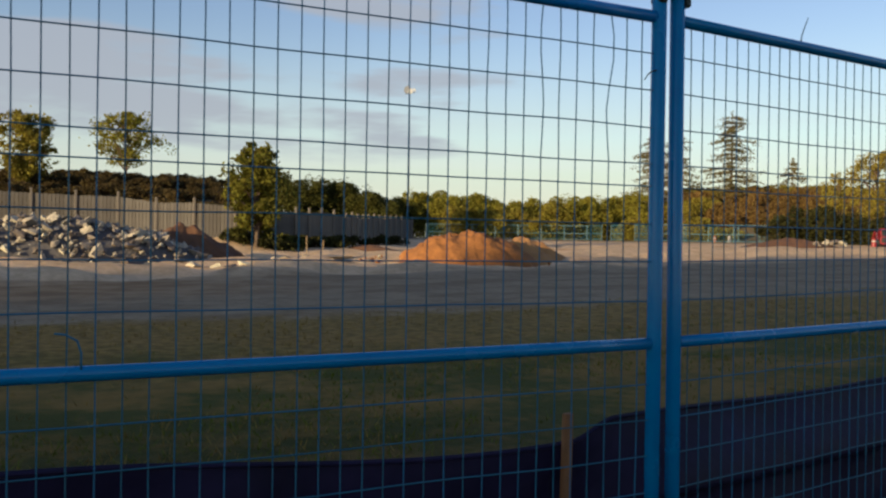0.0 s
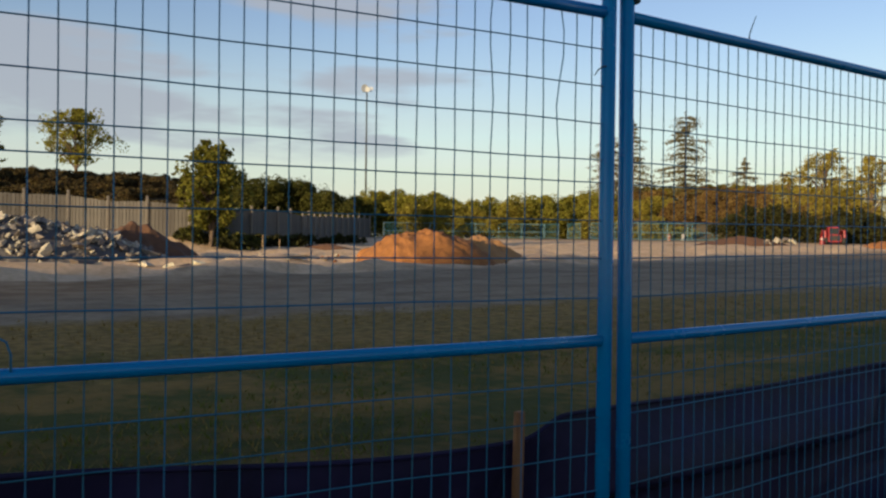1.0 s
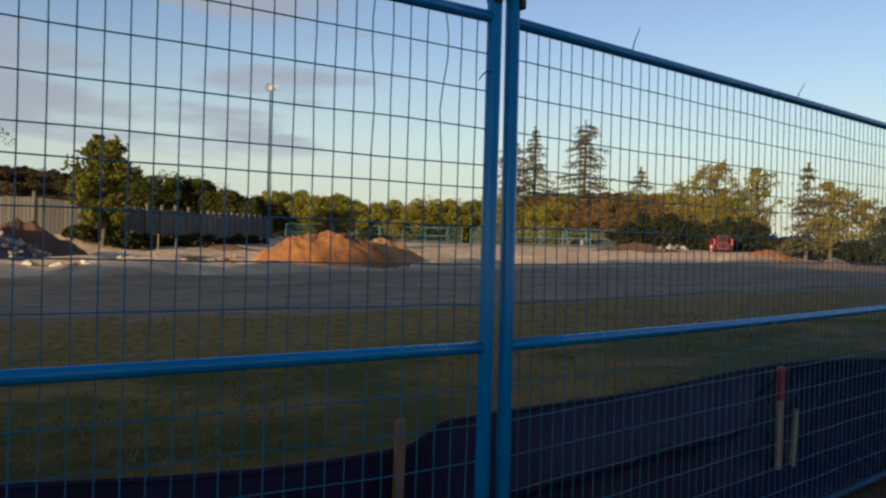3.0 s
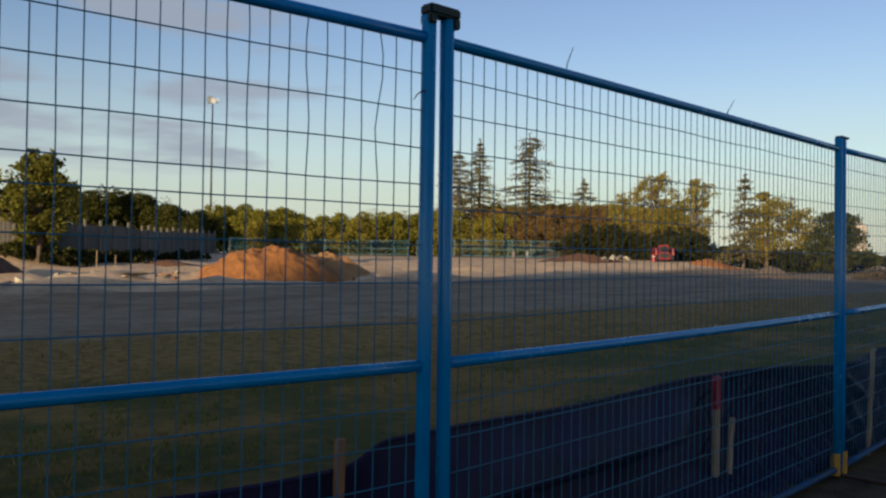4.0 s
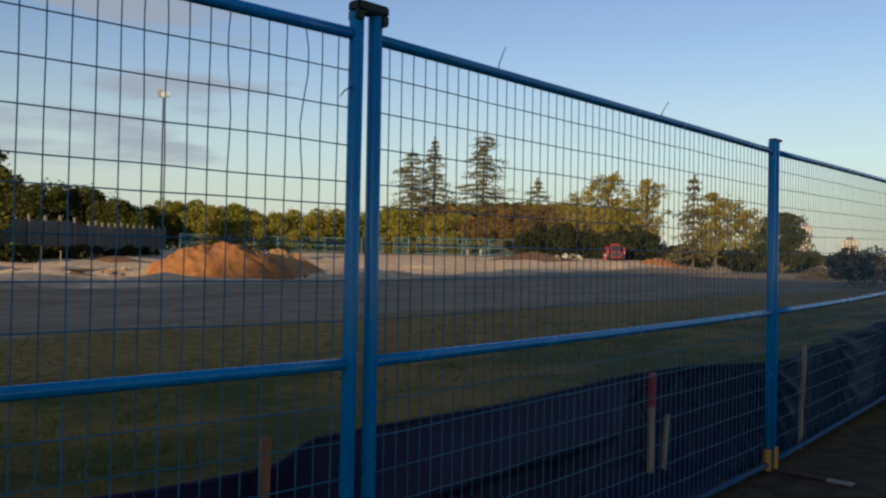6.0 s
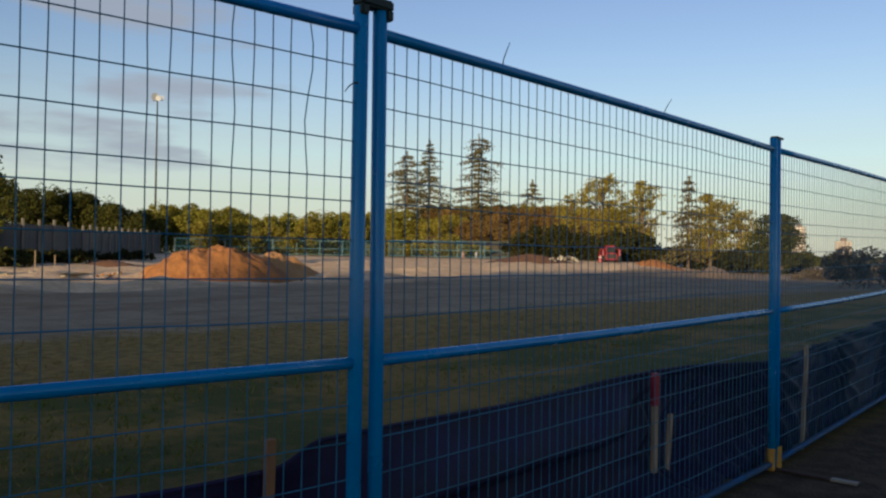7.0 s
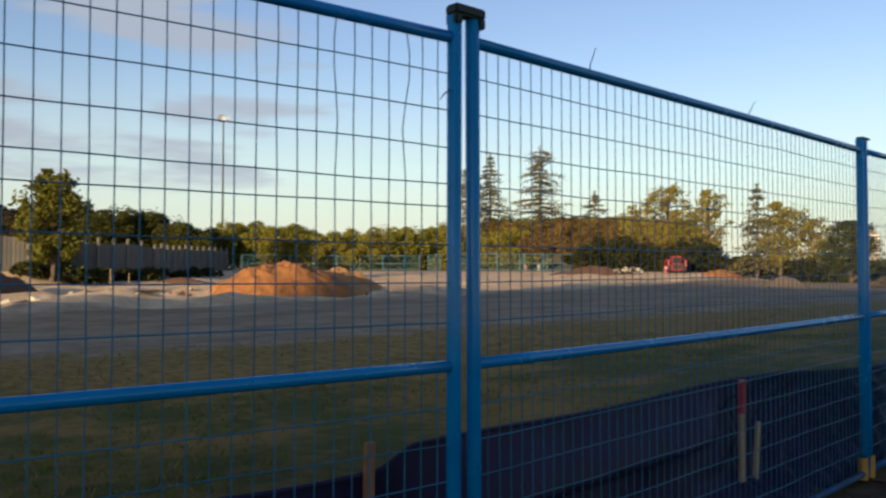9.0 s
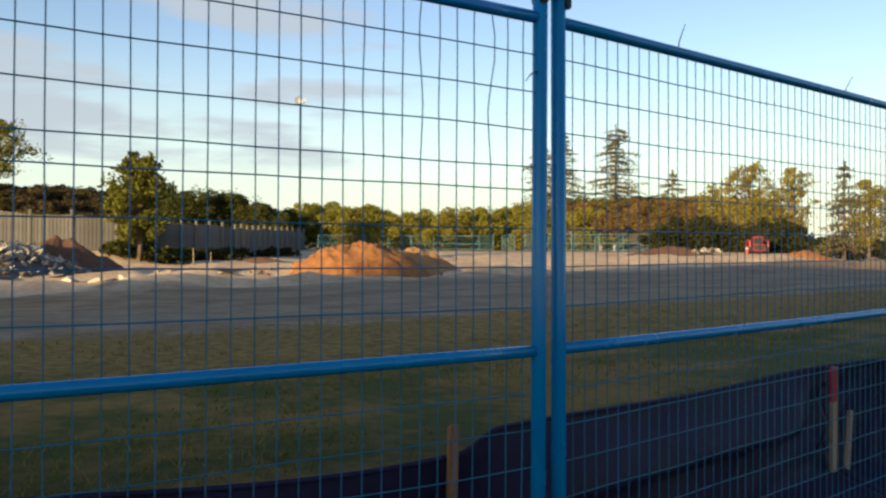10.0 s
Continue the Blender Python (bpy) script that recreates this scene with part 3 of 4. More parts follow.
def broadleaf(x, y, height, width, leaf, label, seed, clear=0.2, lumps=16, leaves=150, size=0.13, group="trees round the site", z=None, porous=0.0):
    """A tapered trunk with limbs that end in loose, uneven clumps of leaves."""
    rng = random.Random(seed)
    root = thing("tree", x, y, ground_z(x, y) - 0.1 if z is None else z, label, "tree", group)
    r0 = 0.018 * height + 0.05
    wood = [tube([(0, 0, 0), (rng.uniform(-.1, .1), rng.uniform(-.1, .1), height * 0.35), (rng.uniform(-.2, .2), rng.uniform(-.2, .2), height * 0.85)], [r0, r0 * 0.7, r0 * 0.15], 7)]
    pts = []
    for k in range(int(lumps * 2.4)):
        f = clear + (0.93 - clear) * ((k + rng.random()) / (lumps * 2.4))
        reach = width / 2 * (0.25 + 0.75 * math.sin(math.pi * min(1, max(0, (f - clear * 0.6) / (1.08 - clear * 0.6)))) ** 0.8)
        a = rng.uniform(0, 2 * math.pi)
        d = reach * rng.uniform(0.2, 0.95)
        c = (math.cos(a) * d, math.sin(a) * d, f * height)
        start = max(height * clear * 0.6, f * height - d * 0.9)
        wood.append(tube([(0, 0, start), (c[0] * 0.5, c[1] * 0.5, (start + c[2]) / 2 + 0.05 * height), c], [r0 * 0.4, r0 * 0.25, r0 * 0.08], 5))
        s = width * rng.uniform(0.07, 0.19)
        pts += blob_points(c, (s, s, s * rng.uniform(0.55, 0.85)), int(leaves * 0.7), rng, 0.1)
    want = len(pts)
    off = Vector((seed * 1.7, seed * 0.3, 0))
    tries = 0
    while want > 0 and tries < 90000:
        tries += 1
        f = clear * 0.8 + (1.0 - clear * 0.8) * rng.random()
        a = rng.uniform(0, 2 * math.pi)
        reach = width / 2 * math.sin(math.pi * min(1, max(0, (f - clear * 0.7) / (1.04 - clear * 0.7)))) ** 0.7
        reach *= 0.9 + (0.8 + 2.5 * porous) * noise.noise((math.cos(a) * 1.6 + seed, math.sin(a) * 1.6, f * 5))
        d = reach * math.sqrt(rng.random()) * 1.06
        p = Vector((math.cos(a) * d, math.sin(a) * d, f * height))
        if noise.noise(p * 1.0 + off) + 0.4 * noise.noise(p * 2.6 + off) < porous:
            continue
        pts.append(p)
        want -= 1
    part("trunk", merge(*wood), BARK, root)
    part("crown", leaf_cloud(pts, size, rng), leaf, root)
    return root


def spruce(x, y, height, width, label, seed, gaps=0.25, z=None, taper=0.8):
    """A straight trunk with drooping whorls of short needle sprays."""
    rng = random.Random(seed)
    root = thing("spruce_tree", x, y, ground_z(x, y) - 0.1 if z is None else z, label, "spruce tree", "conifers on the hill")
    wood = [tube([(0, 0, 0), (0.05, 0, height * 0.5), (0, 0, height)], [0.02 * height, 0.011 * height, 0.012], 7)]
    pts = []
    levels = int(height * 1.55)
    for k in range(levels):
        f = 0.12 + 0.86 * k / levels
        r = width / 2 * min(1.0, 1.25 * (1 - f)) ** taper * rng.uniform(0.65, 1.15) + 0.12
        for b in range(rng.randint(6, 9)):
            if rng.random() < gaps:
                continue
            a = rng.uniform(0, 2 * math.pi)
            rr = r * rng.uniform(0.6, 1.1)
            droop = rr * rng.uniform(0.05, 0.35)
            tip = (math.cos(a) * rr, math.sin(a) * rr, f * height - droop)
            wood.append(tube([(0, 0, f * height), tip], [0.04, 0.012], 4, False))
            for q in range(int(16 + rr * 20)):
                u = rng.uniform(0.12, 1.03)
                pts.append((tip[0] * u + rng.gauss(0, 0.095 + 0.075 * rr), tip[1] * u + rng.gauss(0, 0.095 + 0.075 * rr), f * height - droop * u * u + rng.gauss(-0.04, 0.10)))
    for q in range(40):
        pts.append((rng.gauss(0, 0.08), rng.gauss(0, 0.08), height * rng.uniform(0.9, 1.0)))
    part("trunk", merge(*wood), BARK, root)
    part("needles", leaf_cloud(pts, 0.125, rng), NEEDLE, root)
    return root


def scrub(name, spots, leaf, label, category, seed, size=0.17, density=220, kind="stuff"):
    """A thicket: many rounded, uneven clumps of leaves. spots: x, y, radius, height."""
    rng = random.Random(seed)
    pts = []
    for x, y, r, h in spots:
        z = ground_z(x, y)
        pts += blob_points((x, y, z + h * 0.38), (r, r, h * 0.54), int(density * r * h * 0.7), rng, 0.35, 0.3, 0.08)
        # rounded heads over the dome
        for _ in range(7):
            a = rng.uniform(0, 6.28)
            up = rng.uniform(0.0, 1.0)
            q = r * rng.uniform(0.22, 0.48)
            out = r * 0.8 * math.sqrt(1 - up * up)
            pts += blob_points((x + math.cos(a) * out, y + math.sin(a) * out, z + h * (0.4 + 0.5 * up) - q * 0.3), (q, q, q * 0.75), int(density * q * q * 2.2), rng, 0.6, 0.2, 0.08)
    ob = part(name, leaf_cloud(pts, size, rng), leaf)
    tagged(ob, label, category, kind=kind)
    return ob


def belt(b0, b1, d, step_m, r, h0, h1, rng, depth=4.0, vary=(0.62, 0.75, 0.85, 0.95, 1.05, 1.12)):
    """Spots for a thicket along an arc of the plan."""
    out, b = [], b0
    while b < b1:
        f = (b - b0) / (b1 - b0)
        dd = d + rng.uniform(-depth / 2, depth / 2)
        x, y = at(b, dd)
        out.append((x, y, r * rng.uniform(0.75, 1.3), (h0 + (h1 - h0) * f) * rng.choice(vary)))
        b += math.degrees(step_m * rng.uniform(0.6, 1.2) / d)
    return out


# left bank
R = random.Random(5)
EVEN = (0.86, 0.92, 0.97, 1.0, 1.05)
broadleaf(*at(3.2, 68), 6.0, 4.3, LEAFGOLD, "leafy tree on the bank, half yellow in the low sun", 101, 0.12, 18, porous=0.05)
broadleaf(*at(8.9, 76), 6.1, 5.6, LEAF, "young open-crowned tree on top of the bank", 102, 0.3, 17, 100, porous=0.16)
broadleaf(*at(17.0, 48.6), 5.9, 3.7, LEAFMID, "bushy green tree in front of the board fence", 103, 0.2, 20, 120, porous=0.08)
scrub("bank_scrub", belt(-14, 17, 75, 0.7, 1.0, 1.0, 0.9, R, 4.0, EVEN) + belt(-14, 18, 70, 0.7, 1.0, 1.0, 0.9, R, 4.0, EVEN) + belt(-14, 18, 65, 0.8, 1.0, 0.9, 0.8, R, 4.0, EVEN) + belt(-14, 18, 60, 0.9, 1.0, 0.8, 0.7, R, 4.0, EVEN), BANK, "dark brown scrub along the top of the bank", "scrub", 21, 0.10, 300)
scrub("fence_bush", [(*at(15.9, 48.8), 0.7, 1.0), (*at(17.7, 49.4), 0.7, 1.0), (*at(19.2, 51.6), 0.9, 0.8)], LEAFDARK, "dark bushes at the foot of the board fence", "bush", 22)
# dark growth added where only a shaded strip runs along the fence foot
scrub("weeds", belt(15.5, 19.5, 49.4, 0.4, 0.6, 0.7, 0.7, R, 1.4) + belt(19.3, 22.6, 53, 0.5, 0.7, 0.8, 0.8, R, 2.0) + belt(21.5, 26.5, 62, 0.7, 0.7, 0.7, 0.7, R, 3.0), LEAFSHADE, "dark leafy strip added for the shade along the board fence", "weeds", 23, 0.14)
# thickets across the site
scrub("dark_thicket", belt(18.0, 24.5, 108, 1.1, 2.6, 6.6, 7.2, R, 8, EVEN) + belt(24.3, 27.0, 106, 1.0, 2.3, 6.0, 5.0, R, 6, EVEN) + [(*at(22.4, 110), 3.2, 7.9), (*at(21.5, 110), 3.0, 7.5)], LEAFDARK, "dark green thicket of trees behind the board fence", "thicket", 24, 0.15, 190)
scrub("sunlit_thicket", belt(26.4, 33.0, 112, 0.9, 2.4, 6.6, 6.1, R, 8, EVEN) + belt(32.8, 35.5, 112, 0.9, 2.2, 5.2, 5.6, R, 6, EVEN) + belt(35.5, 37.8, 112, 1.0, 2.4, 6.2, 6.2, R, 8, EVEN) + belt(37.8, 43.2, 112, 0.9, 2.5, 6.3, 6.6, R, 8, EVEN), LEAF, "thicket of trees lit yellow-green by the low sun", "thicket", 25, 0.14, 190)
scrub("autumn_thicket", belt(30.5, 38.5, 107, 1.6, 2.1, 4.4, 4.8, R, 4), LEAFGOLD, "yellowing thicket of trees beyond the sand", "thicket", 26, 0.14, 200)
scrub("hill_scrub", belt(47.5, 58, 104, 1.4, 1.7, 2.4, 2.2, R, 8) + belt(45.5, 59, 113, 1.5, 1.9, 2.2, 2.2, R, 8), SHRUB, "rusty autumn scrub covering a low hill", "scrub", 27, 0.13, 190)
scrub("hill_crest", belt(41.5, 60, 121, 1.3, 1.6, 2.0, 1.9, R, 5, EVEN) + belt(41.5, 49, 101, 1.2, 1.7, 2.8, 2.2, R, 6) + belt(41.5, 47, 111, 1.2, 1.7, 2.4, 2.2, R, 6), LEAFGOLD, "yellow-green bushes along the crest of the hill", "bush", 28, 0.13, 190)
# shade from the hill and trees is put into these leaves
scrub("shaded_bush", belt(51.0, 60, 89, 1.2, 1.7, 3.6, 3.4, R, 4), LEAFSHADE, "bushes at the foot of the hill with shade put into their leaf colour", "bush", 29, 0.14, 190)
spruce(*at(43.5, 116), 12.2, 8.6, "dense old spruce on the hill", 201, 0.05, taper=0.5)
spruce(*at(45.0, 118), 11.8, 8.0, "tall thin-topped spruce on the hill", 202, 0.22)
spruce(*at(48.35, 116), 12.2, 7.4, "tall ragged conifer with bare gaps", 203, 0.1, taper=0.28)
spruce(*at(52.0, 118), 5.7, 6.4, "small dark spruce on the crest of the hill", 204, 0.25)
spruce(*at(62.2, 84), 9.1, 6.8, "dark spruce beside yellow trees", 205, 0.35)
broadleaf(*at(56.7, 92), 9.4, 6.6, LEAFPALE, "tall tree with thinning yellow-green leaves", 104, 0.22, 22, 170, 0.105, porous=0.27)
broadleaf(*at(59.3, 90), 8.5, 4.8, LEAFPALE, "open-crowned tree with thinning leaves", 105, 0.22, 16, 130, 0.105, porous=0.3)
broadleaf(*at(54.7, 95), 7.4, 4.2, LEAFPALE, "slim yellow-green tree beside a taller one", 106, 0.1, 12, 140, 0.105, porous=0.27)
broadleaf(*at(58.0, 91), 6.2, 5.0, LEAFGOLD, "low spreading tree under two taller ones", 110, 0.05, 14, 190, 0.11, porous=0.08)
broadleaf(*at(63.6, 84), 7.4, 4.6, LEAFPALE, "golden-leaved tree standing in the low sun", 107, 0.2, 18, 160, 0.105, porous=0.24)
broadleaf(*at(65.4, 86), 6.4, 4.0, LEAFPALE, "smaller tree with golden leaves in the sun", 108, 0.2, 13, 150, 0.105, porous=0.24)
broadleaf(*at(67.6, 80), 5.4, 5.0, LEAFDARK, "low dark round tree beside the golden ones", 109, 0.05, 20, 240, 0.115)
# fills the dim space below the crowns; the shade is in the colour
scrub("roadside_scrub", belt(57, 66, 87, 1.2, 1.5, 2.4, 2.4, R, 3) + belt(65, 69.8, 82.5, 1.2, 1.6, 2.6, 2.0, R, 3), LEAFSHADE, "scrub under the trees with their shade put into its leaf colour", "scrub", 30, 0.17, 150)
scrub("verge_bush", belt(71.7, 84, 39, 0.9, 1.0, 1.6, 2.0, R, 4) + belt(69.5, 74, 58, 1.1, 1.1, 1.0, 1.6, R, 4), DUSTY, "dim grey-brown bushes beside the gravel", "bush", 31, 0.07, 420)
scrub("far_trees", belt(58, 92, 620, 9, 9, 10, 9, R, 40), LEAFDARK, "distant line of trees on the horizon", "trees", 32, 1.6, 2.2)

# ---- heaps on the site ----


def heap(name, x, y, rx, ry, h, mat, label, category, seed, turn=0.0, rough=0.12, steep=1.3):
    """A heap with slumped flanks, ridges and an uneven foot."""
    root_z = min(ground_z(x + a * rx * 0.8, y + b * ry * 0.8) for a in (-1, 0, 1) for b in (-1, 0, 1)) - 0.05
    vs, fs = [], []
    nr, na = 44, 120
    for i in range(nr + 1):
        r = i / nr
        for k in range(na):
            a = 2 * math.pi * k / na
            ca, sa = math.cos(a), math.sin(a)
            wob = 1 + 0.22 * noise.noise((ca * 1.4 + seed, sa * 1.4, 0)) + 0.08 * noise.noise((ca * 4, sa * 4 + seed, 2))
            px, py = ca * rx * r * wob, sa * ry * r * wob
            z = h * max(0.0, 1 - r ** steep) ** 1.05
            z += h * rough * noise.noise((px * 1.3, py * 1.3, seed)) * (1 - r * r) + h * rough * 0.6 * noise.noise((px * 3.4, py * 3.4, seed + 3.0)) * (1 - r ** 3) + h * rough * 0.12 * noise.noise((px * 7, py * 7, seed + 6.0)) * (1 - r ** 6)
            # slumped gullies and lumps down the flanks
            z += h * rough * 0.55 * (abs(noise.noise((ca * 5.5 + seed, sa * 5.5, r * 1.2))) - 0.25) * smooth(0.25, 0.6, r) * (1 - smooth(0.85, 1.0, r))
            vs.append((px, py, z if i < nr else -0.15))
    for i in range(nr):
        for k in range(na):
            a, b = i * na + k, i * na + (k + 1) % na
            fs.append((a, a + na, b + na, b))
    ob = part(name, (vs, fs), mat, smooth_shade=True)
    ob.matrix_basis = pose(x, y, root_z, 0, 0, turn)
    return tagged(ob, label, category)


heap("sand_mound", *at(31.0, 33.0), 3.5, 2.5, 1.58, SAND, "heap of orange sand on the pale ground", "sand pile", 3, -30, 0.18, 2.6)
heap("sand_mound", *at(34.9, 35.8), 2.3, 1.8, 1.35, TANSAND, "smaller paler heap of sand behind the orange one", "sand pile", 8, -20, 0.14, 1.3)
heap("earth_mound", *at(12.3, 33.5), 2.9, 1.8, 1.75, DIRT, "mound of brown earth beside the broken concrete", "earth mound", 6, -15)
heap("earth_mound", *at(52.0, 74), 4.2, 2.4, 0.9, DIRT, "low brown earth mound on the sand", "earth mound", 16, -45)
heap("sand_mound", *at(59.9, 72), 2.6, 1.6, 0.85, SAND, "low ridge of orange sand beside the road", "sand pile", 19, -60)
heap("earth_mound", *at(63.8, 56), 1.5, 1.1, 0.8, DULLEARTH, "small dull earth mound by the gravel", "earth mound", 26, -60)
heap("earth_mound", *at(24.5, 52), 3.6, 1.2, 0.6, DIRT, "long low bank of earth below the board fence", "earth mound", 29, -60)
heap("sand_mound", *at(21.0, 36), 2.2, 0.8, 0.32, PALESAND, "low drift of pale sand with tracks", "sand pile", 33, -20)
heap("sand_mound", *at(17.0, 33), 2.4, 0.7, 0.25, PALESAND, "shallow drift of pale sand", "sand pile", 35, -10)


def chunk_meshes(count, seed):
    """Angular broken blocks, each with its own knocked-off corners."""
    rng = random.Random(seed)
    out = []
    for _ in range(count):
        bm = bmesh.new()
        pts = [Vector((rng.uniform(-1, 1), rng.uniform(-0.8, 0.8), rng.uniform(-0.55, 0.55))) for _ in range(11)]
        for p in pts:
            bm.verts.new(p)
        res = bmesh.ops.convex_hull(bm, input=bm.verts[:])
        bmesh.ops.delete(bm, geom=[v for v in res["geom_interior"] if isinstance(v, bmesh.types.BMVert)], context="VERTS")
        me = bpy.data.meshes.new("concrete_chunk")
        bm.to_mesh(me)
        bm.free()
        me.materials.append(CONCRETE)
        out.append(me)
    return out


CHUNKS = chunk_meshes(14, 77)


def rubble_heap():
    rng = random.Random(61)
    x0, y0 = at(4.0, 31.5)
    z0 = ground_z(x0, y0)
    root = thing("rubble_heap", x0, y0, z0, "heap of broken grey and cream concrete lumps", "rubble heap", rz=-8)
    rx, ry, h = 5.6, 2.3, 1.6

    def top(px, py):
        q = (px / rx) ** 2 + (py / ry) ** 2
        return h * max(0.0, 1 - q) ** 0.6 * (1 + 0.16 * noise.noise((px * 0.8, py * 0.8, 5)))
    vs, fs = [], []
    for i in range(25):
        for j in range(17):
            px, py = rx * (i / 12 - 1), ry * (j / 8 - 1)
            vs.append((px, py, top(px, py) - 0.14))
    for i in range(24):
        for j in range(16):
            a = i * 17 + j
            fs.append((a, a + 17, a + 18, a + 1))
    part("core", (vs, fs), RUBBLE, root, smooth_shade=True)
    for k in range(380):
        px, py = rx * rng.uniform(-0.99, 0.99), ry * rng.uniform(-1.0, 0.3)
        s = rng.choice((0.11, 0.13, 0.15, 0.18, 0.21, 0.26)) * rng.uniform(0.8, 1.2)
        if (px / rx) ** 2 + (py / ry) ** 2 > 1:
            continue
        m = Matrix.Translation((px, py, top(px, py) - 0.05 + s * 0.2)) @ Euler((rng.uniform(-1, 1), rng.uniform(-1, 1), rng.uniform(0, 6.3))).to_matrix().to_4x4() @ Matrix.Diagonal((s, s, s, 1))
        share("concrete_chunk", CHUNKS[k % len(CHUNKS)], m, root)
    pieces = []
    for k in range(700):
        px, py = rx * rng.uniform(-0.99, 0.99), ry * rng.uniform(-1.0, 0.4)
        if (px / rx) ** 2 + (py / ry) ** 2 > 1:
            continue
        s = rng.uniform(0.04, 0.12)
        m = Matrix.Translation((px, py, top(px, py) - 0.06 + s * 0.2)) @ Euler((rng.uniform(-1, 1), rng.uniform(-1, 1), rng.uniform(0, 6.3))).to_matrix().to_4x4() @ Matrix.Diagonal((s, s, s, 1))
        me = CHUNKS[k % len(CHUNKS)]
        pieces.append(([m @ v.co for v in me.vertices], [tuple(p.vertices) for p in me.polygons]))
    tagged(part("small_rubble", merge(*pieces), CONCRETEBITS, root), kind="stuff")


rubble_heap()


def sand_clods():
    """Lumps of sand that have rolled to the foot of the large heap."""
    rng = random.Random(19)
    pieces = []
    x0, y0 = at(31.0, 33.0)
    for k in range(150):
        a, q = rng.uniform(0, 2 * math.pi), rng.uniform(0.86, 1.22)
        px, py = math.cos(a) * 3.5 * q, math.sin(a) * 2.5 * q
        c, d = math.cos(radians(-30)), math.sin(radians(-30))
        x, y = x0 + px * c - py * d, y0 + px * d + py * c
        r = rng.choice((0.03, 0.04, 0.05, 0.07, 0.1)) * rng.uniform(0.8, 1.3)
        m = Matrix.Translation((x, y, ground_z(x, y) + r * 0.25)) @ Euler((rng.uniform(-1, 1), rng.uniform(-1, 1), rng.uniform(0, 6))).to_matrix().to_4x4() @ Matrix.Diagonal((r, r, r, 1))
        me = CHUNKS[k % len(CHUNKS)]
        pieces.append(([m @ v.co for v in me.vertices], [tuple(p.vertices) for p in me.polygons]))
    tagged(part("sand_clods", merge(*pieces), SAND), "crumbled orange clods round the foot of a sand heap", "sand clods", kind="stuff")


sand_clods()


def loose_lumps():
    """Single lumps lying about on the sand."""
    rng = random.Random(64)
    for k in range(60):
        b = rng.uniform(3, 26)
        x, y = at(b, rng.uniform(27, 42))
        s = rng.uniform(0.05, 0.16)
        ob = new("concrete_lump", CHUNKS[k % len(CHUNKS)])
        ob.matrix_basis = Matrix.Translation((x, y, ground_z(x, y) + s * 0.3)) @ Euler((0.2, 0.3, rng.uniform(0, 6))).to_matrix().to_4x4() @ Matrix.Diagonal((s * 1.5, s, s, 1))
        tagged(ob, "pale lump of broken concrete lying on the sand", "concrete lump", "loose lumps on the sand")
    for k in range(16):
        x, y = at(rng.uniform(53, 55), rng.uniform(72, 75))
        s = rng.uniform(0.15, 0.4)
        ob = new("concrete_lump", CHUNKS[k % len(CHUNKS)])
        ob.matrix_basis = Matrix.Translation((x, y, ground_z(x, y) + 0.5 * rng.random() + s * 0.3)) @ Euler((0.2, 0.3, rng.uniform(0, 6))).to_matrix().to_4x4() @ Matrix.Diagonal((s, s, s, 1))
        tagged(ob, "pale lump of broken concrete on the earth mound", "concrete lump", "lumps on the earth mound")


loose_lumps()


def slabs():
    """Flat broken slabs half sunk in the sand."""
    rng = random.Random(71)
    for k in range(26):
        x, y = at(rng.uniform(9, 28), rng.uniform(27.5, 38))
        s = rng.uniform(0.25, 0.7)
        ob = new("broken_slab", CHUNKS[(3 * k) % len(CHUNKS)])
        ob.matrix_basis = Matrix.Translation((x, y, ground_z(x, y) + 0.03)) @ Euler((rng.uniform(-0.15, 0.15), rng.uniform(-0.15, 0.15), rng.uniform(0, 6))).to_matrix().to_4x4() @ Matrix.Diagonal((s, s * 0.8, 0.2 * rng.uniform(0.6, 1.3), 1))
        tagged(ob, "flat pale slab of concrete half sunk in sand", "broken slab", "slabs in the sand")


slabs()

# ---- board fence at the foot of the bank ----


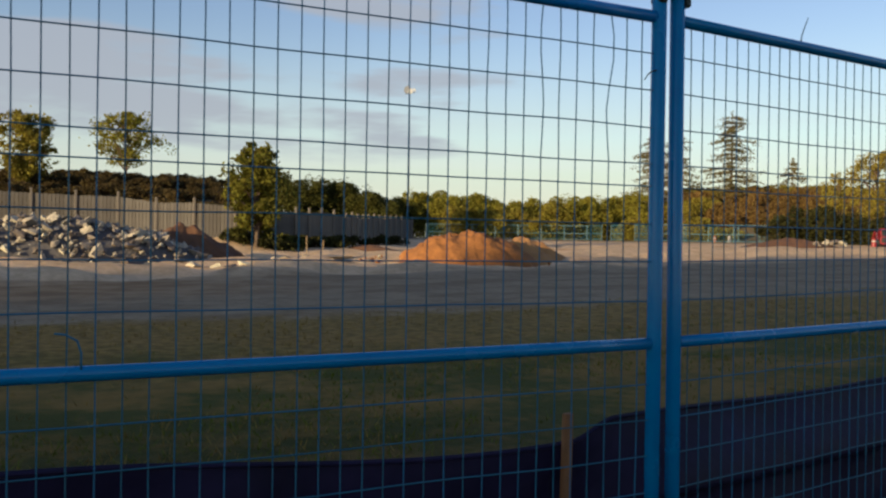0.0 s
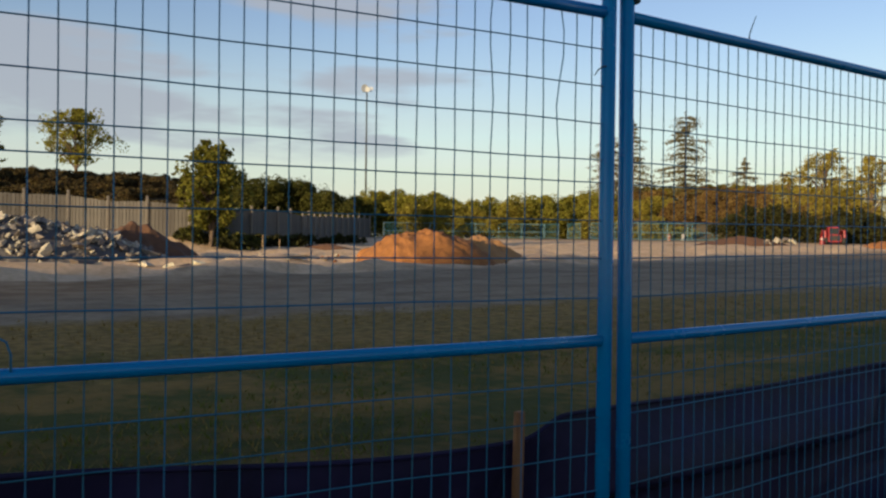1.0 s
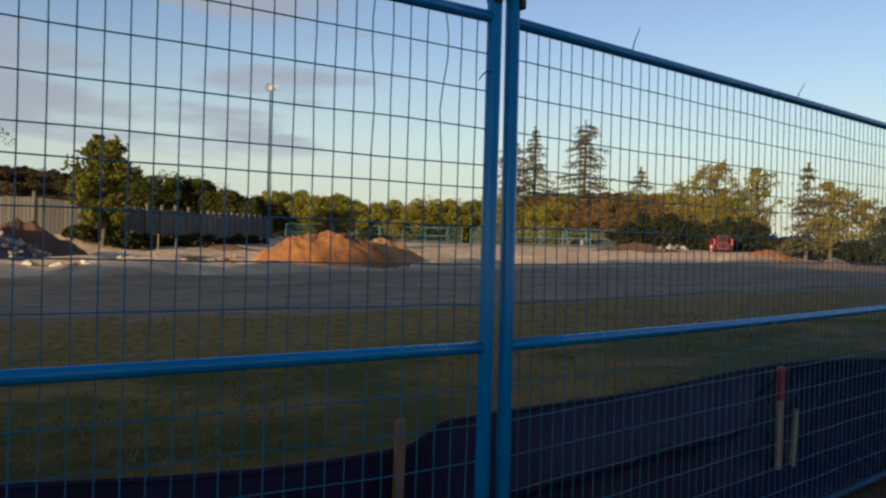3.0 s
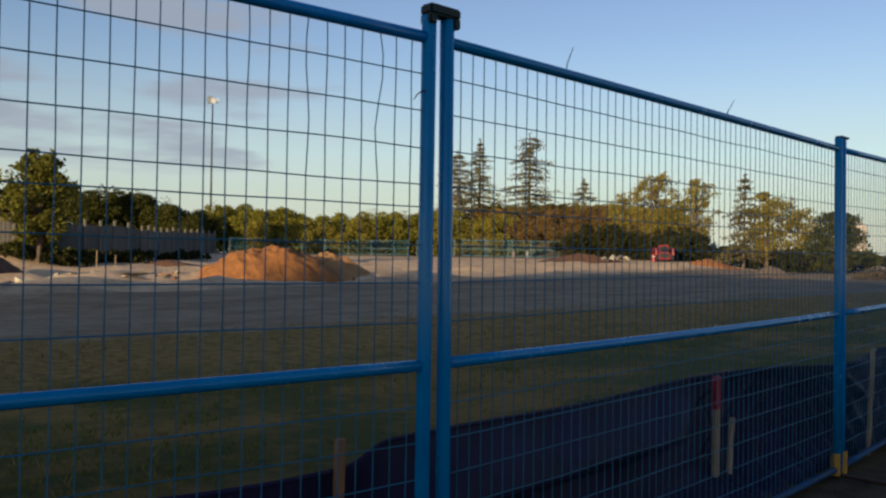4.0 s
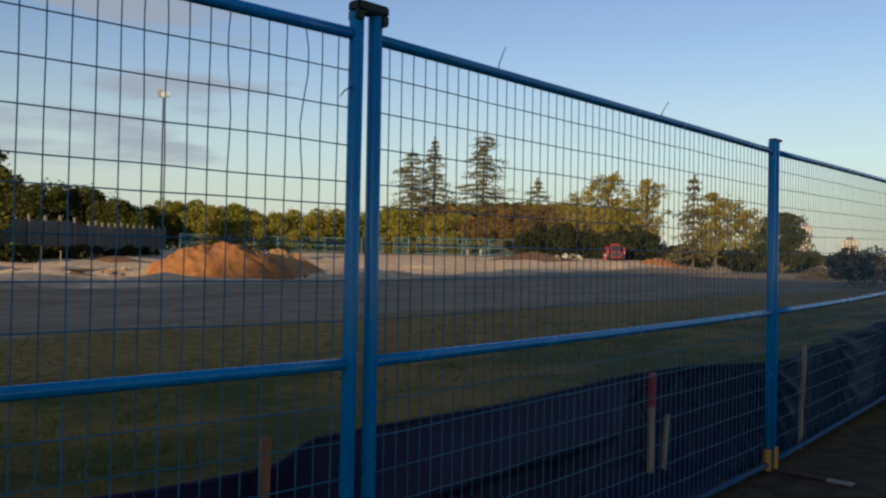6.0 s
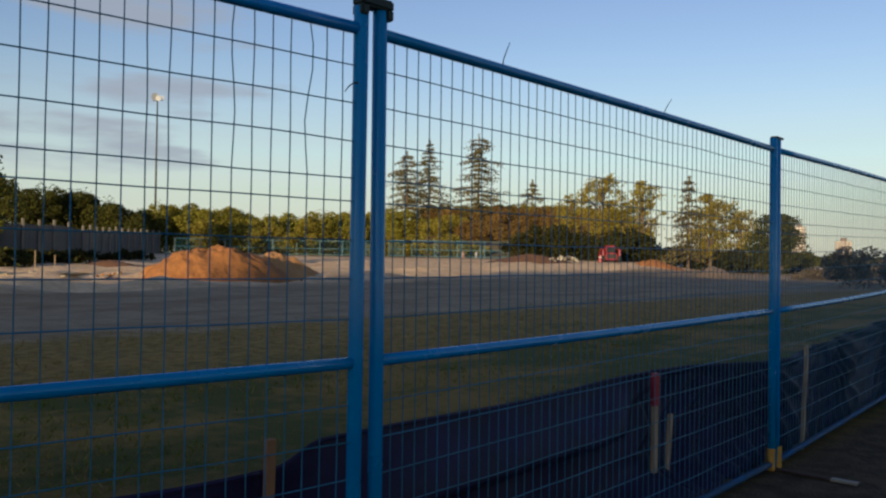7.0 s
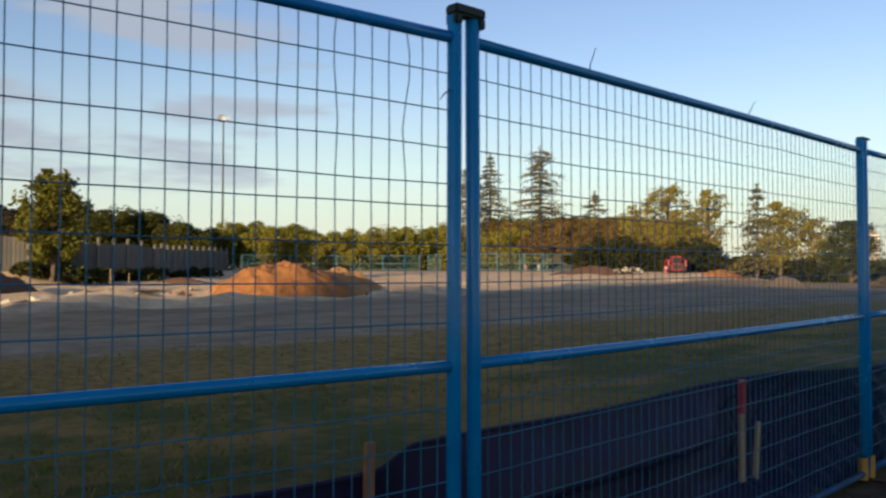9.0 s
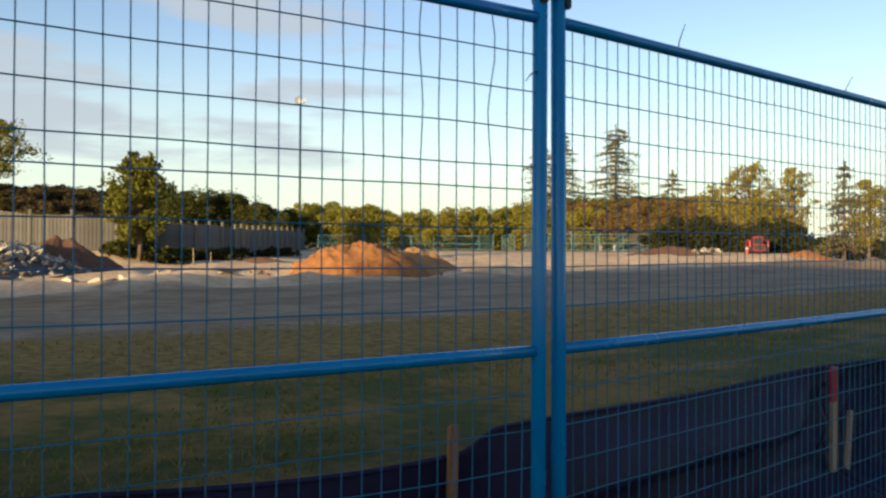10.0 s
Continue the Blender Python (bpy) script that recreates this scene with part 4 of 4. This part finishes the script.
def board_fence():
    knots = [(-9, 54.6), (0, 55.2), (8, 54.0), (13.4, 51.4), (16.5, 51.0), (19.7, 54), (23, 63), (27.6, 92)]
    line = []
    for (b0, d0), (b1, d1) in zip(knots, knots[1:]):
        for k in range(12):
            f = k / 12
            line.append(Vector((*at(b0 + (b1 - b0) * f, d0 + (d1 - d0) * f), 0)))
    line.append(Vector((*at(*knots[-1]), 0)))
    # posts every 2.4 m along the line
    spots, carry = [line[0]], 0.0
    for p, q in zip(line, line[1:]):
        seg = (q - p).length
        while carry + seg >= 2.4:
            p = p + (q - p).normalized() * (2.4 - carry)
            spots.append(p)
            seg, carry = (q - p).length, 0.0
        carry += seg
    root = thing("board_fence", 0, 0, 0, "weathered grey board fence with pale posts below the bank", "board fence")
    post_me = None
    rng = random.Random(9)
    board_me = bpy.data.meshes.new("board")
    bm = box(0.19, 0.025, 2.0, 0.0, (0, 0, 1.04))
    bm.to_mesh(board_me); bm.free()
    board_me.materials.append(BOARD)
    for i, p in enumerate(spots):
        z = ground_z(p.x, p.y)
        if post_me is None:
            ob = part("fence_post", box(0.13, 0.13, 2.35, 0.01, (0, 0, 1.15)), BOARDPOST, root)
            post_me = ob.data
            ob.matrix_basis = pose(p.x, p.y, z)
        else:
            share("fence_post", post_me, pose(p.x, p.y, z), root)
        if i + 1 < len(spots):
            q = spots[i + 1]
            way = (q - p).normalized()
            ang = math.degrees(math.atan2(way.y, way.x))
            back = Vector((-way.y, way.x, 0)) * 0.06
            zq = ground_z(q.x, q.y)
            n = 11
            for k in range(n):
                if (i * n + k) % 3 == 2 and i < 4:
                    continue
                f = (k + 0.5) / n
                c = p + (q - p) * f + back
                share("board", board_me, pose(c.x, c.y, z + (zq - z) * f - 0.03 + rng.uniform(-0.015, 0.015), 0, 0, ang), root)


board_fence()

# ---- floodlight ----


def floodlight():
    x, y = at(27.15, 122)
    z = ground_z(x, y)
    root = thing("floodlight_mast", x, y, z, "tall thin grey mast with a cluster of white floodlights", "floodlight mast", rz=-27)
    h = 21.1
    part("mast", tube([(0, 0, -0.2), (0, 0, h * 0.5), (0, 0, h)], [0.17, 0.14, 0.10], 10), LAMPGREY, root, smooth_shade=True)
    part("crossbar", tube([(-0.6, 0, h - 0.25), (0.75, 0, h - 0.05)], 0.05, 6), LAMPGREY, root)
    for dx, dz, size, turn in ((-0.42, 0.35, 0.55, 25), (0.12, 0.15, 0.38, -10), (0.75, 0.3, 0.26, -50)):
        bm = bmesh.new()
        bmesh.ops.create_cone(bm, cap_ends=True, segments=16, radius1=size, radius2=size * 0.45, depth=size * 0.9)
        bmesh.ops.rotate(bm, cent=(0, 0, 0), matrix=Matrix.Rotation(radians(turn), 3, "Z") @ Matrix.Rotation(radians(-70), 3, "X"), verts=bm.verts)
        bmesh.ops.translate(bm, vec=(dx, -0.2, h + dz), verts=bm.verts)
        part("lamp_housing", bm, LAMPWHITE, root)

floodlight()

# ---- temporary fence on the far side ----


def far_panel(x, y, turn, cloth, label):
    root = thing("far_fence_panel", x, y, ground_z(x, y), label, "fence panel", "fence panels on the far side", rz=turn)
    for px in (0, 2.9):
        part("post", tube([(px, 0, 0), (px, 0, 1.85)], 0.03, 6), FARBLUE, root)
    for nm, pz in (("top_rail", 1.8), ("middle_rail", 0.85), ("bottom_rail", 0.15)):
        part(nm, tube([(0.03, 0, pz), (2.87, 0, pz)], 0.03, 6), FARBLUE, root)
    if cloth:
        vs = [(0.05 + 2.8 * i / 8, 0.045 + 0.03 * math.sin(i * 1.3), z) for z in (0.2, 1.7) for i in range(9)]
        fs = [(i, i + 1, i + 10, i + 9) for i in range(8)]
        ob = part("screen_cloth", (vs, fs), SCREEN, root, "dark blue screen cloth")
        ob.modifiers.new("thickness", "SOLIDIFY").thickness = 0.01
    else:
        wires = [tube([(0.1 * k, 0, 0.15), (0.1 * k, 0, 1.8)], 0.006, 3, False) for k in range(1, 29)]
        part("mesh", merge(*wires), WIRE, root)
    return root


def far_fence():
    for i in range(21):
        bearing = 28.4 + i * 1.55
        d = 104 - 14 * smooth(38, 45, bearing) - 14 * smooth(58, 66, bearing)
        x, y = at(bearing, d)
        x2, y2 = at(bearing + 1.55, 104 - 14 * smooth(38, 45, bearing + 1.55) - 14 * smooth(58, 66, bearing + 1.55))
        turn = math.degrees(math.atan2(y2 - y, x2 - x))
        cloth = bearing > 50.5
        far_panel(x, y, turn, cloth, "blue fence panel covered with dark blue cloth" if cloth else "pale blue wire fence panel beyond the sand")


far_fence()

# ---- red machine ----


def loader():
    """A small red skid-steer loader, seen from behind."""
    x, y = at(57.2, 80)
    root = thing("skid_loader", x, y, ground_z(x, y), "small red skid-steer loader parked on the sand", "loader", rz=-58 + 12)
    root.scale = (0.88, 0.88, 0.84)
    part("body", box(1.25, 1.9, 0.75, 0.08, (0, 0, 0.62)), REDMACH, root)
    cab = part("cab", box(1.0, 1.1, 0.85, 0.07, (0, 0.1, 1.4)), REDMACH, root)
    part("rear_window", box(0.82, 0.03, 0.6, 0.01, (0, -0.46, 1.36)), GLASSDARK, cab)
    part("grille", box(1.0, 0.03, 0.5, 0.01, (0, -0.957, 0.66)), BLACK, root)
    for sx in (-1, 1):
        part("lift_arm", tube([(sx * 0.86, -0.9, 0.7), (sx * 0.86, -0.8, 1.35), (sx * 0.86, 0.3, 1.45), (sx * 0.84, 1.2, 0.8), (sx * 0.8, 1.5, 0.35)], 0.12, 6), REDMACH, root)
        for sy in (-0.6, 0.6):
            bm = bmesh.new()
            bmesh.ops.create_cone(bm, cap_ends=True, segments=20, radius1=0.4, radius2=0.4, depth=0.3)
            bmesh.ops.bevel(bm, geom=[e for e in bm.edges if len(e.link_faces) == 2 and e.calc_face_angle(0) > 1], offset=0.05, segments=2, affect="EDGES")
            bmesh.ops.rotate(bm, cent=(0, 0, 0), matrix=Matrix.Rotation(radians(90), 3, "Y"), verts=bm.verts)
            bmesh.ops.translate(bm, vec=(sx * 0.8, sy, 0.4), verts=bm.verts)
            wheel = part("wheel", bm, BLACK, root)
            part("rim", tube([(sx * 0.94, sy, 0.4), (sx * 0.97, sy, 0.4)], 0.2, 12), WHITE, wheel)
    part("bucket", merge(tube([(-0.9, 1.7, 0.15), (0.9, 1.7, 0.15)], 0.16, 6), tube([(-0.9, 1.6, 0.45), (0.9, 1.6, 0.45)], 0.12, 6)), STEEL, root)


loader()


def barrel(bearing, d, mat, label):
    x, y = at(bearing, d)
    root = thing("traffic_barrel", x, y, ground_z(x, y), label, "traffic barrel", "barrels on the site")
    root.scale = (0.75, 0.75, 0.7)
    part("body", tube([(0, 0, 0.0), (0, 0, 0.08), (0, 0, 0.1), (0, 0, 0.95), (0, 0, 1.0)], [0.34, 0.34, 0.27, 0.22, 0.18], 14), mat, root)
    part("band", tube([(0, 0, 0.6), (0, 0, 0.75)], [0.25, 0.243], 14, False), WHITE, root, "white reflective band")


for b, d, m, lab in ((47.4, 92, ORANGE, "dusty orange plastic traffic barrel with a band"), (48.3, 94, WHITE, "pale grey plastic barrel on the sand"), (56.6, 79, REDMACH, "small red plastic barrel near the red loader")):
    barrel(b, d, m, lab)

# ---- towers on the horizon ----


def tower(bearing, d, width, height, floors, bays, label):
    x, y = at(bearing, d)
    root = thing("apartment_tower", x, y, 0, label, "apartment tower", "towers on the horizon", rz=-bearing)
    part("wall", box(width, width * 0.7, height, 0, (0, 0, height / 2)), TOWER, root)
    part("roof", box(width * 0.4, width * 0.3, 4, 0, (0, 0, height + 2)), TOWER, root)
    win = bpy.data.meshes.new("window")
    bm = box(width / bays * 0.55, 0.3, height / floors * 0.5)
    bm.to_mesh(win); bm.free()
    win.materials.append(TOWERGLASS)
    for i in range(bays):
        for j in range(floors):
            share("window", win, pose(width * ((i + 0.5) / bays - 0.5), -width * 0.35 - 0.05, height * (j + 0.5) / floors), root)


tower(68.85, 1150, 16, 50, 14, 4, "tall pale pink apartment tower far away")
tower(71.4, 1100, 18, 31, 10, 5, "broad pinkish apartment block far away")

# ---- grass ----


def grass_field():
    rng = random.Random(88)
    for name, mat, count, label, hi in (("grass", GRASS, 15000, "uneven green grass on the shaded verge", 0.055), ("dry_grass", STRAW, 7000, "dry straw-coloured grass among the green", 0.06)):
        vs, fs = [], []
        for _ in range(count):
            y = 0.5 + 10.0 * rng.random() ** 1.1
            x = rng.uniform(-4 - y * 0.2, 6 + y * 1.9)
            if mat is GRASS and rng.random() < smooth(3.5, 7.5, y):
                continue
            patch = noise.noise((x * 0.35, y * 0.5, 2.0 if mat is GRASS else 9.0))
            if patch < 0.02 and rng.random() < 0.9:
                continue
            z = ground_z(x, y)
            for b in range(3):
                a = rng.uniform(0, 6.28)
                h = hi * rng.uniform(0.35, 1.0)
                w = 0.004 + 0.002 * y / 5
                lean = h * rng.uniform(0.8, 2.0)
                bx, by = x + rng.gauss(0, 0.03), y + rng.gauss(0, 0.03)
                k = len(vs)
                vs += [(bx - w * math.sin(a), by + w * math.cos(a), z - 0.01), (bx + w * math.sin(a), by - w * math.cos(a), z - 0.01), (bx + lean * math.cos(a), by + lean * math.sin(a), z + h)]
                fs.append((k, k + 1, k + 2))
        tagged(part(name, (vs, fs), mat), label, "grass", kind="stuff")


grass_field()
